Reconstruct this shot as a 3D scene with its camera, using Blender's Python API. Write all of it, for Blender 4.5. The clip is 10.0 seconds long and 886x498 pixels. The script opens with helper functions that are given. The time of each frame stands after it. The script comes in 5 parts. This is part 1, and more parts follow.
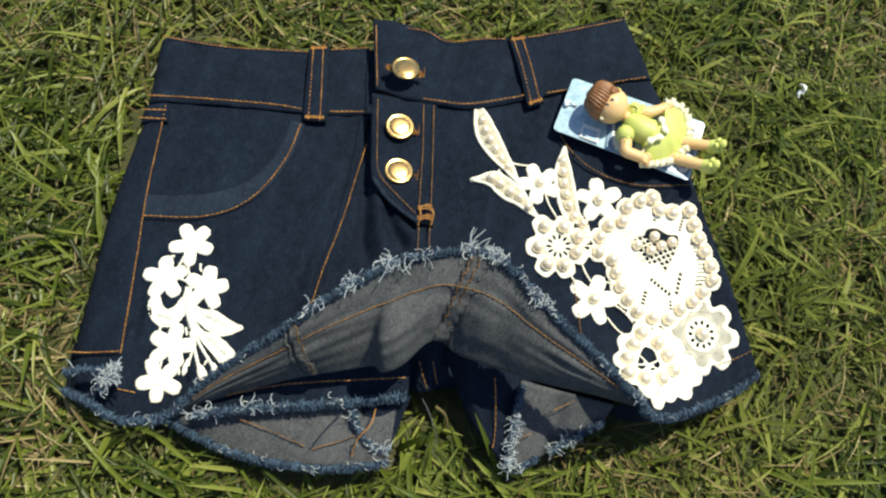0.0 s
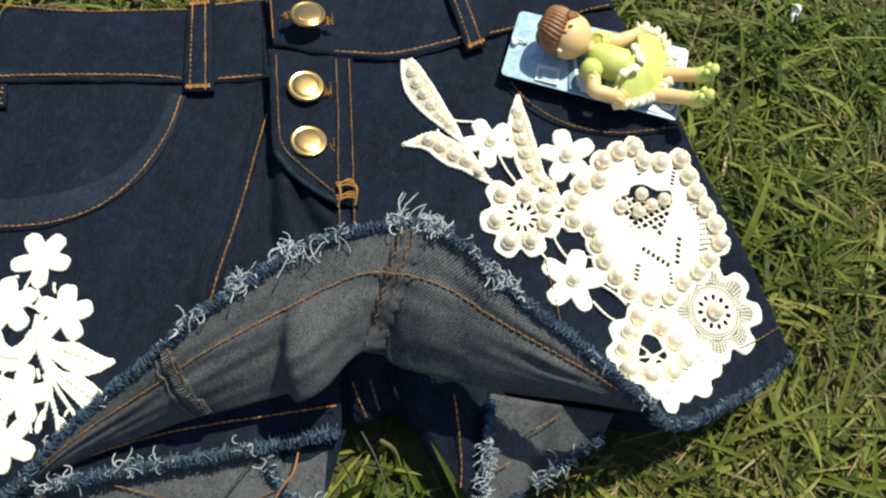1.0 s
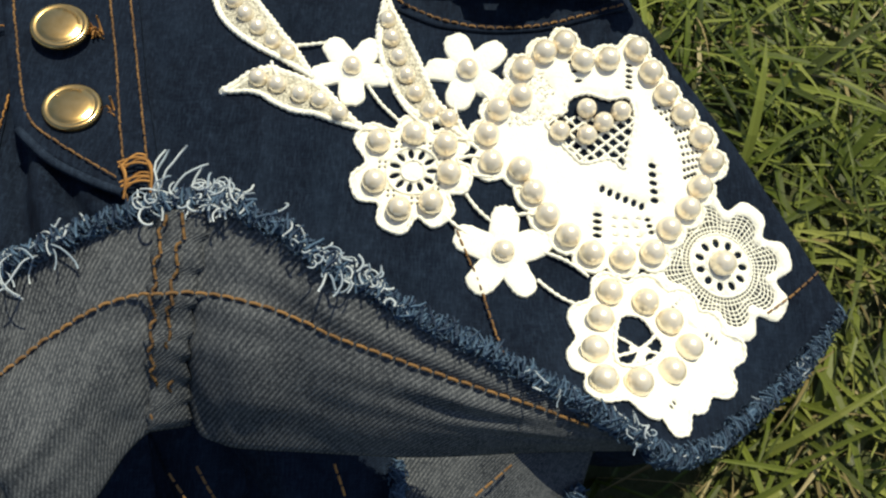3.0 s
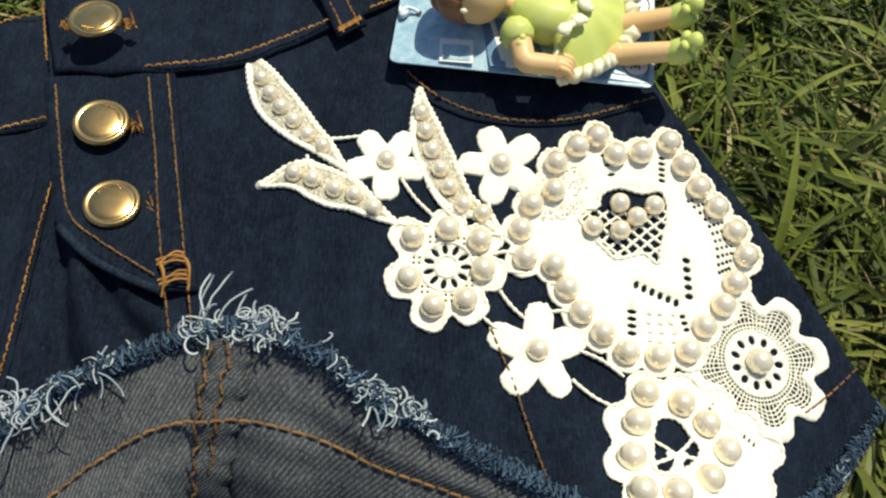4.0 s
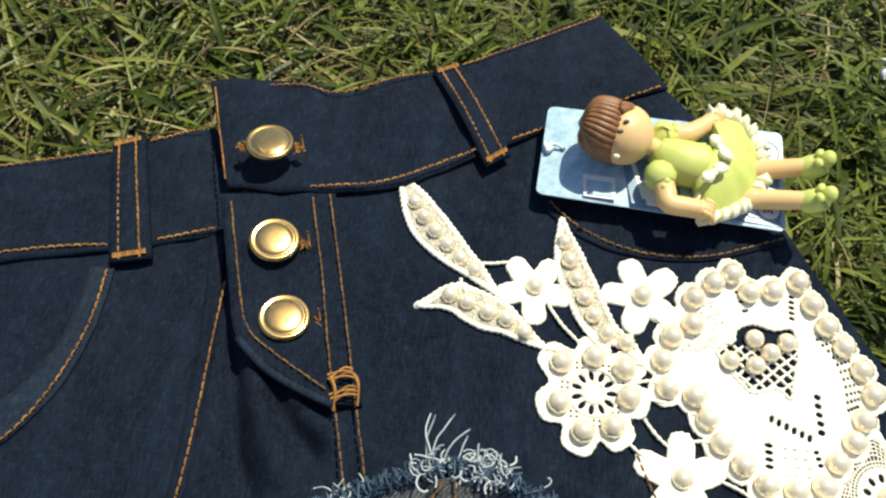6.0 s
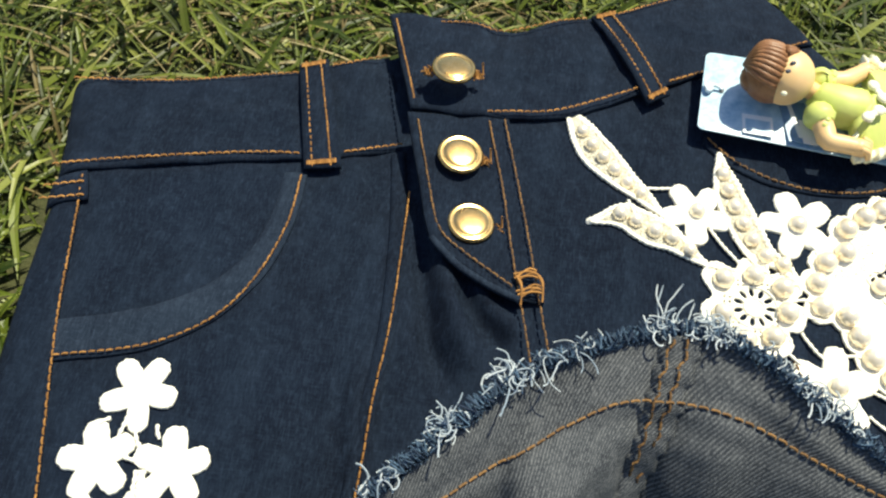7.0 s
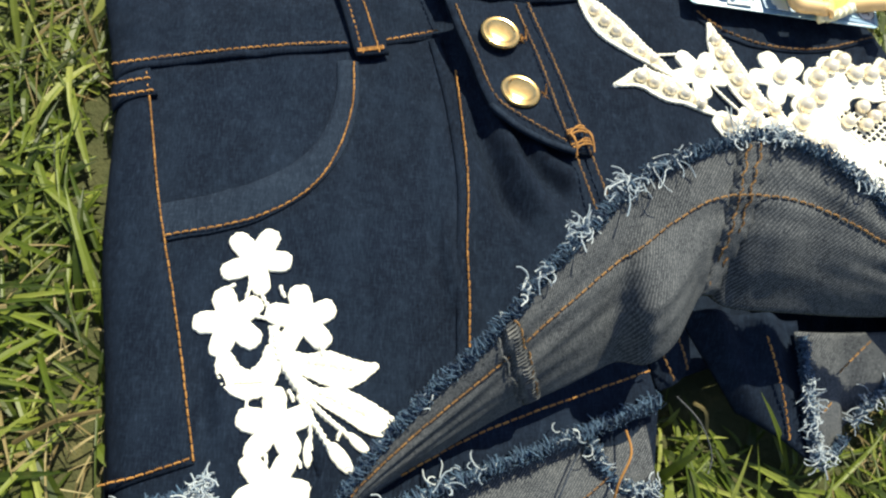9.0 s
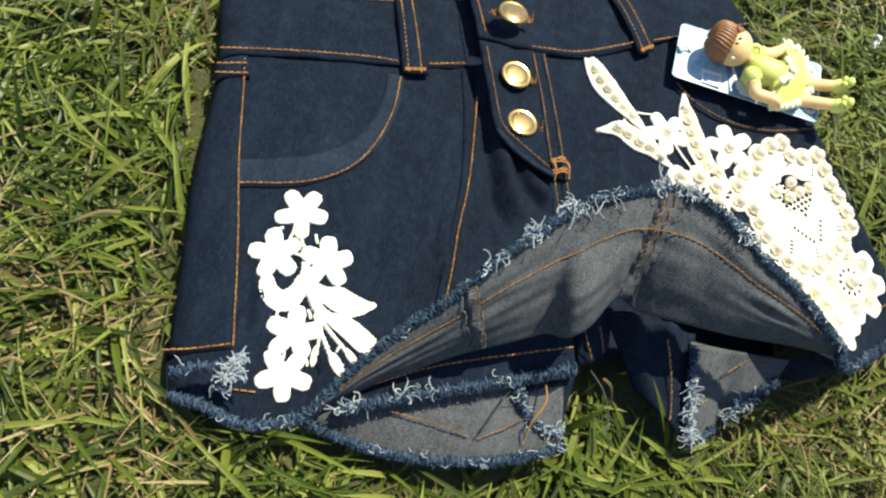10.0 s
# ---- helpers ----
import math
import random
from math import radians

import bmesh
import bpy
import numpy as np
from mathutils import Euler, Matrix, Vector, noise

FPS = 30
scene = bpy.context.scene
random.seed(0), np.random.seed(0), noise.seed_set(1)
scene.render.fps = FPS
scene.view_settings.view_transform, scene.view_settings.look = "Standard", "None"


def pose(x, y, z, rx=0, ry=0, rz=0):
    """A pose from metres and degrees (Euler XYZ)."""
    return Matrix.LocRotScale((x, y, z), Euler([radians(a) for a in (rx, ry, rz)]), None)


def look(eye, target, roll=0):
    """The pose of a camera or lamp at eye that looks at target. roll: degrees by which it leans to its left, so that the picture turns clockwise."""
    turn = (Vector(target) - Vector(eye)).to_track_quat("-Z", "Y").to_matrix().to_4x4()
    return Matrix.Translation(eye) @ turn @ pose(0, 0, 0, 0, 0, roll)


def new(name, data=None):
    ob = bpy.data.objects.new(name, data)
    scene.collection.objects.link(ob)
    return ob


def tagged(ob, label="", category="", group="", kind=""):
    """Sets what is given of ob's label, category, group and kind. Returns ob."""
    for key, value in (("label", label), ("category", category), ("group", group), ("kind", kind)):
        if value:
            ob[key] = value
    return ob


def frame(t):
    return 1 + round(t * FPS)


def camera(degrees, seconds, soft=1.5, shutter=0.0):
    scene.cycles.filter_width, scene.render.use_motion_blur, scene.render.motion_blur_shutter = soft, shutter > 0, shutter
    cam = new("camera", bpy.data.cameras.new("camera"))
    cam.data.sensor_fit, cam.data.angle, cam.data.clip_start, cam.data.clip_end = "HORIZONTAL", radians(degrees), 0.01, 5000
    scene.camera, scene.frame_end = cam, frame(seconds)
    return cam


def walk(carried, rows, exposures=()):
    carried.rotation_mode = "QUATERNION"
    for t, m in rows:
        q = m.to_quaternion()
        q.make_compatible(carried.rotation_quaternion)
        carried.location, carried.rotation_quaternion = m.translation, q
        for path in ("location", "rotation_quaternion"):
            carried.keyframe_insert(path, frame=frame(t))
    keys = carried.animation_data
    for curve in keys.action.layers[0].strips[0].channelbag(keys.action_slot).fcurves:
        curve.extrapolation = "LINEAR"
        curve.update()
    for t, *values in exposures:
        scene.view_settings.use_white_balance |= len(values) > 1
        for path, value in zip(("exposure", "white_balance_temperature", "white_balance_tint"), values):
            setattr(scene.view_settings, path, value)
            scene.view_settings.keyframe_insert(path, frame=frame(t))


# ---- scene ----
cam = camera(60.0, 10.0, 2.3)
PATH = [
    (0, (0.038, -0.227, 0.505), (0.064, 0.497, -1.359), 19.9),
    (0.5, (0.048, -0.22, 0.446), (0.065, 0.556, -1.397), 18.1),
    (1, (0.068, -0.2, 0.392), (0.134, 0.599, -1.44), 16.8),
    (1.5, (0.088, -0.178, 0.345), (0.169, 0.622, -1.487), 13.8),
    (2, (0.104, -0.161, 0.304), (0.179, 0.616, -1.538), 12.2),
    (2.2, (0.111, -0.154, 0.29), (0.185, 0.625, -1.55), 11.0),
    (3.3, (0.116, -0.139, 0.268), (0.237, 0.634, -1.572), 11.2),
    (3.5, (0.117, -0.133, 0.273), (0.212, 0.631, -1.573), 9.9),
    (4, (0.107, -0.123, 0.278), (0.178, 0.719, -1.535), 7.9),
    (4.5, (0.093, -0.122, 0.282), (0.127, 0.753, -1.516), 7.4),
    (5, (0.086, -0.116, 0.288), (0.11, 0.777, -1.501), 7.5),
    (5.2, (0.082, -0.11, 0.293), (0.113, 0.789, -1.493), 7.8),
    (6.3, (0.042, -0.121, 0.307), (0.065, 0.872, -1.428), 8.2),
    (6.5, (0.035, -0.131, 0.309), (0.0, 0.851, -1.433), 6.2),
    (7, (-0.007, -0.166, 0.305), (-0.024, 0.81, -1.441), 9.0),
    (7.5, (-0.03, -0.186, 0.303), (0.036, 0.799, -1.436), 10.7),
    (8, (-0.06, -0.195, 0.305), (0.107, 0.767, -1.441), 14.6),
    (8.5, (-0.085, -0.206, 0.298), (0.201, 0.743, -1.439), 18.5),
    (9, (-0.091, -0.226, 0.309), (0.248, 0.671, -1.446), 22.6),
    (9.5, (-0.095, -0.247, 0.341), (0.255, 0.638, -1.418), 27.6),
    (10, (-0.094, -0.279, 0.404), (0.195, 0.598, -1.37), 31.0),
]
EXPOSURES = ((0, 0.24), (1, 0.26), (2, 0.14), (3.5, -0.06), (5, -0.08), (6.5, 0.38), (7.5, 0.58), (10, 0.66))
walk(cam, [(t, look(eye, target, roll)) for t, eye, target, roll in PATH], EXPOSURES)
HPOLY = (0.0295, 0.0402, 0.0115, -0.2003, 0.1283, -0.5154)

# ---- world, sun ----
SUN_AZ, SUN_EL = 64.0, 65.0          # degrees: azimuth from +x, height
world = bpy.data.worlds.new("world")
scene.world = world
world.use_nodes = True
wn = world.node_tree
sky = wn.nodes.new("ShaderNodeTexSky")
sky.sky_type, sky.sun_disc = "NISHITA", False
sky.sun_elevation, sky.sun_rotation = radians(SUN_EL), radians(90 - SUN_AZ)
wn.links.new(sky.outputs["Color"], wn.nodes["Background"].inputs["Color"])
wn.nodes["Background"].inputs["Strength"].default_value = 0.105
sun = bpy.data.lights.new("sun", "SUN")
sun.energy, sun.angle, sun.color = 5.0, radians(0.53), (1.0, 0.95, 0.74)
sun_ob = new("sun", sun)
ca, sa, ce, se = math.cos(radians(SUN_AZ)), math.sin(radians(SUN_AZ)), math.cos(radians(SUN_EL)), math.sin(radians(SUN_EL))
sun_ob.matrix_world = look((3 * ca * ce, 3 * sa * ce, 3 * se), (0, 0, 0))


# ---- materials ----
def material(name, rough=0.8, metal=0.0, sheen=0.0):
    m = bpy.data.materials.new(name)
    m.use_nodes = True
    b = m.node_tree.nodes["Principled BSDF"]
    b.inputs["Roughness"].default_value = rough
    b.inputs["Metallic"].default_value = metal
    b.inputs["Sheen Weight"].default_value = sheen
    return m, m.node_tree, b


def node(nt, kind, **values):
    n = nt.nodes.new(kind)
    for key, value in values.items():
        n.inputs[key].default_value = value
    return n


def coords(nt, scale=(1, 1, 1), turn=0.0, space="Object"):
    tc = nt.nodes.new("ShaderNodeTexCoord")
    mp = nt.nodes.new("ShaderNodeMapping")
    mp.inputs["Scale"].default_value = scale
    mp.inputs["Rotation"].default_value = (0, 0, radians(turn))
    nt.links.new(tc.outputs[space], mp.inputs["Vector"])
    return mp.outputs["Vector"]


def ramp(nt, source, stops):
    r = nt.nodes.new("ShaderNodeValToRGB")
    while len(r.color_ramp.elements) < len(stops):
        r.color_ramp.elements.new(0.5)
    for e, (p, c) in zip(r.color_ramp.elements, stops):
        e.position, e.color = p, (*c, 1)
    nt.links.new(source, r.inputs["Fac"])
    return r.outputs["Color"]


def noise_tex(nt, vector, scale, detail=4.0, rough=0.6):
    n = node(nt, "ShaderNodeTexNoise", Scale=scale, Detail=detail, Roughness=rough)
    nt.links.new(vector, n.inputs["Vector"])
    return n.outputs["Fac"]


def blend(nt, a, b, fac, mode="MIX"):
    m = nt.nodes.new("ShaderNodeMix")
    m.data_type, m.blend_type = "RGBA", mode
    for sock, value in ((m.inputs[0], fac), (m.inputs[6], a), (m.inputs[7], b)):
        if isinstance(value, (int, float)):
            sock.default_value = value
        elif isinstance(value, tuple):
            sock.default_value = (*value, 1)
        else:
            nt.links.new(value, sock)
    return m.outputs[2]


def bump(nt, bsdf, height, strength, distance):
    bp = node(nt, "ShaderNodeBump", Strength=strength, Distance=distance)
    nt.links.new(height, bp.inputs["Height"])
    nt.links.new(bp.outputs["Normal"], bsdf.inputs["Normal"])


def weave(nt, turn, threads, space="Object"):
    """Diagonal twill lines, threads to the metre."""
    w = node(nt, "ShaderNodeTexWave", Scale=0.314 * threads, Distortion=0.6, Detail=1.0)
    w.inputs["Detail Scale"].default_value = 2.0
    nt.links.new(coords(nt, (1, 1, 1), turn, space), w.inputs["Vector"])
    return w.outputs["Fac"]


def denim(name, dark, mid, pale, twill, threads, relief, space="Object"):
    m, nt, b = material(name, 0.9)
    b.inputs["Specular IOR Level"].default_value = 0.105
    v = coords(nt)
    base = ramp(nt, noise_tex(nt, v, 22.0, 6.0), [(0.3, dark), (0.7, mid)])
    slub = noise_tex(nt, coords(nt, (1900, 240, 240), 3, space), 1.0, 4.0)
    slub2 = noise_tex(nt, coords(nt, (240, 1900, 240), 3, space), 1.0, 4.0)
    wear = noise_tex(nt, coords(nt, (70, 14, 40), -8), 1.0, 5.0)
    base = blend(nt, base, pale, ramp(nt, wear, [(0.45, (0, 0, 0)), (0.8, (0.2, 0.2, 0.2))]))
    base = blend(nt, base, pale, ramp(nt, slub, [(0.48, (0, 0, 0)), (0.82, (0.46, 0.46, 0.46))]))
    base = blend(nt, base, pale, ramp(nt, slub2, [(0.5, (0, 0, 0)), (0.82, (0.30, 0.30, 0.30))]))
    fleck = noise_tex(nt, coords(nt, (1, 0.5, 1), 10), 700.0, 2.0)
    base = blend(nt, base, pale, ramp(nt, fleck, [(0.6, (0, 0, 0)), (0.8, (0.35, 0.35, 0.35))]))
    mottle = noise_tex(nt, coords(nt, (1, 0.6, 1), 5), 170.0, 5.0, 0.7)
    base = blend(nt, base, pale, ramp(nt, mottle, [(0.48, (0, 0, 0)), (0.72, (0.15, 0.15, 0.15))]))
    tw = weave(nt, 52, threads, space)
    spots = noise_tex(nt, v, 1400.0, 1.0)
    tw2 = blend(nt, ramp(nt, tw, [(0.45, (0, 0, 0)), (0.75, (1, 1, 1))]), ramp(nt, spots, [(0.35, (0, 0, 0)), (0.6, (1, 1, 1))]), 1.0, "MULTIPLY")
    fac = blend(nt, (0, 0, 0), tw2, twill)
    base = blend(nt, base, pale, fac)
    nt.links.new(base, b.inputs["Base Color"])
    bump(nt, b, blend(nt, tw, slub, 0.5), relief, 0.0004)
    return m


DENIM = denim("indigo denim", (0.0016, 0.0030, 0.0074), (0.0037, 0.0070, 0.0155), (0.028, 0.047, 0.081), 0.14, 1500, 0.5)
DENIM_WORN = denim("worn indigo denim", (0.005, 0.0085, 0.017), (0.0095, 0.016, 0.029), (0.045, 0.068, 0.105), 0.2, 1500, 0.4)
INSIDE = denim("denim inside", (0.019, 0.022, 0.028), (0.036, 0.041, 0.049), (0.20, 0.208, 0.213), 0.6, 1050, 0.6, "UV")


def plain(name, a, b2, scale, rough=0.6, metal=0.0, relief=0.0, spec=0.5):
    m, nt, b = material(name, rough, metal)
    f = noise_tex(nt, coords(nt), scale, 5.0)
    nt.links.new(ramp(nt, f, [(0.3, a), (0.7, b2)]), b.inputs["Base Color"])
    b.inputs["Specular IOR Level"].default_value = spec
    if relief:
        bump(nt, b, f, relief, 0.0005)
    return m


def threads(name, a, b2, sss=0.0):
    m, nt, b = material(name, 0.8)
    g = nt.nodes.new("ShaderNodeNewGeometry")
    nt.links.new(ramp(nt, g.outputs["Random Per Island"], [(0.0, a), (1.0, b2)]), b.inputs["Base Color"])
    return m


STITCH = threads("orange stitching thread", (0.20, 0.088, 0.016), (0.42, 0.20, 0.046))
# the stitching orange at about half strength
STITCH_DARK = threads("darker stitching thread", (0.11, 0.056, 0.018), (0.23, 0.12, 0.036))
FRAY_BLUE = threads("blue frayed threads", (0.010, 0.022, 0.050), (0.075, 0.135, 0.21))
FRAY_PALE = threads("pale frayed threads", (0.22, 0.28, 0.34), (0.55, 0.59, 0.60))
OVERLOCK = threads("grey overlock thread", (0.05, 0.055, 0.06), (0.16, 0.16, 0.155))
LACE = plain("white cotton lace", (0.90, 0.87, 0.73), (0.95, 0.92, 0.80), 1300, 0.9, 0.0, 0.9, 0.2)
SHEER = plain("cream organza", (0.52, 0.49, 0.38), (0.74, 0.70, 0.58), 700, 0.7, 0.0, 0.5, 0.3)
ont = SHEER.node_tree          # an open weave: the denim shows between the threads
gaps = ramp(ont, noise_tex(ont, coords(ont), 1500.0, 2.0), [(0.42, (0, 0, 0)), (0.58, (0.75, 0.75, 0.75))])
veil = node(ont, "ShaderNodeMixShader")
ont.links.new(gaps, veil.inputs["Fac"])
ont.links.new(ont.nodes["Principled BSDF"].outputs["BSDF"], veil.inputs[1])
ont.links.new(node(ont, "ShaderNodeBsdfTransparent").outputs["BSDF"], veil.inputs[2])
ont.links.new(veil.outputs["Shader"], ont.nodes["Material Output"].inputs["Surface"])
PEARL = plain("ivory pearl", (0.90, 0.77, 0.56), (0.94, 0.84, 0.66), 60, 0.26, 0.4, 0.0, 1.0)
PEARL.node_tree.nodes["Principled BSDF"].inputs["Coat Weight"].default_value = 1.0
PEARL.node_tree.nodes["Principled BSDF"].inputs["Coat Roughness"].default_value = 0.16
GOLD = plain("polished brass", (0.60, 0.38, 0.13), (0.70, 0.47, 0.19), 300, 0.22, 1.0, 0.05)
CARD = plain("printed blue card", (0.22, 0.39, 0.52), (0.46, 0.62, 0.7), 260, 0.35)
INK = plain("dark ink", (0.02, 0.03, 0.05), (0.03, 0.04, 0.06), 200, 0.5)
CARD_DARK = plain("printed denim blue", (0.07, 0.16, 0.3), (0.16, 0.29, 0.44), 160, 0.35)
PAPER = plain("white print", (0.72, 0.74, 0.74), (0.8, 0.8, 0.78), 100, 0.4)
SKIN = plain("painted peach clay", (0.72, 0.46, 0.20), (0.80, 0.55, 0.27), 60, 0.45)
HAIR = plain("painted brown clay", (0.17, 0.072, 0.026), (0.30, 0.14, 0.055), 300, 0.45, 0.0, 0.5)
DRESS = plain("painted lime clay", (0.50, 0.57, 0.13), (0.60, 0.65, 0.19), 90, 0.5)
CREAM = plain("painted cream clay", (0.78, 0.74, 0.52), (0.85, 0.82, 0.62), 200, 0.5)
PLASTIC = plain("clear plastic", (0.6, 0.7, 0.75), (0.7, 0.8, 0.85), 50, 0.3)


def leafy(name, stops, rough):
    m, nt, b = material(name, rough)
    g = nt.nodes.new("ShaderNodeNewGeometry")
    c = ramp(nt, g.outputs["Random Per Island"], stops)
    b.inputs["Specular IOR Level"].default_value = 0.3
    spots = noise_tex(nt, coords(nt), 160.0, 4.0)
    c = blend(nt, c, (0.20, 0.16, 0.055), ramp(nt, spots, [(0.55, (0, 0, 0)), (0.8, (0.28, 0.28, 0.28))]))
    patch = noise_tex(nt, coords(nt), 5.0, 2.0)
    c = blend(nt, c, (0.13, 0.12, 0.03), ramp(nt, patch, [(0.45, (0, 0, 0)), (0.7, (0.28, 0.28, 0.28))]))
    nt.links.new(c, b.inputs["Base Color"])
    t = node(nt, "ShaderNodeBsdfTranslucent")
    nt.links.new(c, t.inputs["Color"])
    mix = node(nt, "ShaderNodeMixShader", Fac=0.28)
    nt.links.new(b.outputs["BSDF"], mix.inputs[1])
    nt.links.new(t.outputs["BSDF"], mix.inputs[2])
    nt.links.new(mix.outputs["Shader"], nt.nodes["Material Output"].inputs["Surface"])
    return m


GRASS = leafy("grass blade", [(0.0, (0.018, 0.033, 0.003)), (0.45, (0.066, 0.099, 0.010)), (0.8, (0.155, 0.195, 0.027)), (1.0, (0.285, 0.305, 0.072))], 0.42)
STRAW = leafy("dry grass", [(0.0, (0.12, 0.085, 0.03)), (0.8, (0.34, 0.27, 0.12)), (1.0, (0.52, 0.44, 0.24))], 0.55)
SOIL, snt, sb = material("thatch and soil", 0.95)
sv = coords(snt)
snt.links.new(blend(snt, ramp(snt, noise_tex(snt, sv, 60.0, 8.0, 0.7), [(0.3, (0.02, 0.016, 0.008)), (0.55, (0.065, 0.05, 0.024)), (0.75, (0.17, 0.125, 0.055))]),
                    (0.05, 0.075, 0.015), noise_tex(snt, sv, 9.0, 3.0)), sb.inputs["Base Color"])
bump(snt, sb, noise_tex(snt, sv, 260.0, 6.0), 0.8, 0.004)


# ---- geometry helpers ----
def H(x, y):
    """Height of the shorts' front above the ground."""
    return (HPOLY[0] + HPOLY[1] * x + HPOLY[2] * y + HPOLY[3] * x * x + HPOLY[4] * x * y + HPOLY[5] * y * y
            + 0.036 * math.exp(-((x - 0.178) ** 2 + (y + 0.118) ** 2) / (2 * 0.03 ** 2))
            + 0.016 * math.exp(-((x - 0.19) ** 2 / (2 * 0.05 ** 2) + (y - 0.10) ** 2 / (2 * 0.06 ** 2))))


def cloth(x, y):
    """The front panel's own surface, with its wrinkles."""
    return (H(x, y) + wrinkle(x, y, 0.045, 0.0016, 9) + wrinkle(x * 2.2 + y * 0.4, y * 0.5, 0.03, 0.0011, 4) + wrinkle(x, y * 1.6, 0.012, 0.0005, 14)
            + wrinkle(x * 1.5, y, 0.0055, 0.00022, 17))


def part(name, bm, mat, parent=None, label="", smooth=True):
    me = bpy.data.meshes.new(name)
    bm.normal_update()
    bm.to_mesh(me)
    bm.free()
    for m in (mat if isinstance(mat, (list, tuple)) else [mat]):
        me.materials.append(m)
    if smooth:
        me.shade_smooth()
    ob = new(name, me)
    if parent is not None:
        ob.parent = parent
        ob.matrix_parent_inverse = Matrix.Translation(-base_of(parent))
    return tagged(ob, label)


def base_of(ob):
    return Vector(ob.location) + (base_of(ob.parent) if ob.parent and ob.type == "EMPTY" else Vector())


def thing(name, at, label, category, group=""):
    e = new(name)
    e.location = at
    e.empty_display_size = 0.02
    return tagged(e, label, category, group)


def smooth_line(points, n, closed=False):
    """n points, evenly spaced, on a smooth line through the given ones."""
    p = [Vector(q) for q in points]
    k, out = len(p), []
    for i in range(k if closed else k - 1):
        a, b, c, d = (p[(i + j) % k] if closed else p[min(max(i + j, 0), k - 1)] for j in (-1, 0, 1, 2))
        for s in range(12):
            t = s / 12
            out.append(0.5 * ((2 * b) + (c - a) * t + (2 * a - 5 * b + 4 * c - d) * t * t + (3 * b - a - 3 * c + d) * t ** 3))
    out.append(p[0] if closed else p[-1])
    lens = [0.0]
    for a, b in zip(out, out[1:]):
        lens.append(lens[-1] + (b - a).length)
    res, j = [], 0
    for i in range(n):
        s = lens[-1] * i / (n if closed else n - 1)
        while j < len(lens) - 2 and lens[j + 1] < s:
            j += 1
        f = (s - lens[j]) / max(lens[j + 1] - lens[j], 1e-9)
        res.append(out[j].lerp(out[j + 1], min(f, 1.0)))
    return res


def up(points, lift=0.0):
    """Flat points laid onto the shorts' front."""
    return [Vector((p[0], p[1], cloth(p[0], p[1]) + lift)) if len(p) == 2 else Vector((p[0], p[1], p[2] + lift)) for p in points]


def tube(bm, line, r, sides=5, taper=None, closed=False, mi=0):
    rings = []
    k = len(line)
    for i, p in enumerate(line):
        d = (line[(i + 1) % k if closed else min(i + 1, k - 1)] - line[(i - 1) % k if closed else max(i - 1, 0)])
        d = d.normalized() if d.length > 1e-9 else Vector((1, 0, 0))
        a = d.cross(Vector((0, 0, 1)))
        a = a.normalized() if a.length > 1e-3 else Vector((1, 0, 0))
        b = d.cross(a)
        rr = r if taper is None else r * taper(i / max(k - 1, 1))
        rings.append([bm.verts.new(p + rr * (a * math.cos(2 * math.pi * s / sides) + b * math.sin(2 * math.pi * s / sides))) for s in range(sides)])
    pairs = list(zip(rings, rings[1:])) + ([(rings[-1], rings[0])] if closed else [])
    for u, v in pairs:
        for s in range(sides):
            bm.faces.new((u[s], u[(s + 1) % sides], v[(s + 1) % sides], v[s])).material_index = mi
    if not closed:
        bm.faces.new(rings[0]).material_index = mi
        bm.faces.new(rings[-1][::-1]).material_index = mi


def grid_faces(bm, rows):
    for a, b in zip(rows, rows[1:]):
        for i in range(len(a) - 1):
            bm.faces.new((a[i], a[i + 1], b[i + 1], b[i]))


def loft(top, bottom, nu, nv, thick=0.0015, lift=0.0, shape=None, drape=True):
    """A cloth sheet between two lines, with real thickness. shape(u, v, p) moves its points."""
    bm = bmesh.new()
    flat = [Vector((p[0], p[1], p[2] if len(p) > 2 else 0.0)) for p in top], [Vector((p[0], p[1], p[2] if len(p) > 2 else 0.0)) for p in bottom]
    a, b = smooth_line(flat[0], nu), smooth_line(flat[1], nu)
    layers = []
    for down in (0.0, thick):
        rows = []
        for j in range(nv):
            v = j / (nv - 1)
            row = []
            for i in range(nu):
                p = a[i].lerp(b[i], v)
                if drape:
                    p.z = cloth(p.x, p.y)
                p.z += lift
                if shape:
                    p = shape(i / (nu - 1), v, p)
                p.z -= down
                row.append(bm.verts.new(p))
            rows.append(row)
        layers.append(rows)
    grid_faces(bm, layers[0])
    grid_faces(bm, [r[::-1] for r in layers[1]])
    t, u = layers
    rim = [(t[0][i], u[0][i]) for i in range(nu)] + [(r[-1], s[-1]) for r, s in zip(t, u)][1:] + [(t[-1][i], u[-1][i]) for i in range(nu - 1)][::-1] + [(r[0], s[0]) for r, s in zip(t, u)][1:-1][::-1]
    for (p, q), (r, s) in zip(rim, rim[1:] + rim[:1]):
        bm.faces.new((p, q, s, r))
    bmesh.ops.recalc_face_normals(bm, faces=bm.faces)
    # cloth coordinates in metres, along and across the sheet
    span = sum((q - p).length for p, q in zip(a, a[1:]))
    deep = sum((p - q).length for p, q in zip(a, b)) / nu
    flat_at = {vert: (span * i / (nu - 1), -deep * j / (nv - 1)) for rows in layers for j, row in enumerate(rows) for i, vert in enumerate(row)}
    uv = bm.loops.layers.uv.new("cloth")
    for f in bm.faces:
        for lp in f.loops:
            lp[uv].uv = flat_at[lp.vert]
    return bm


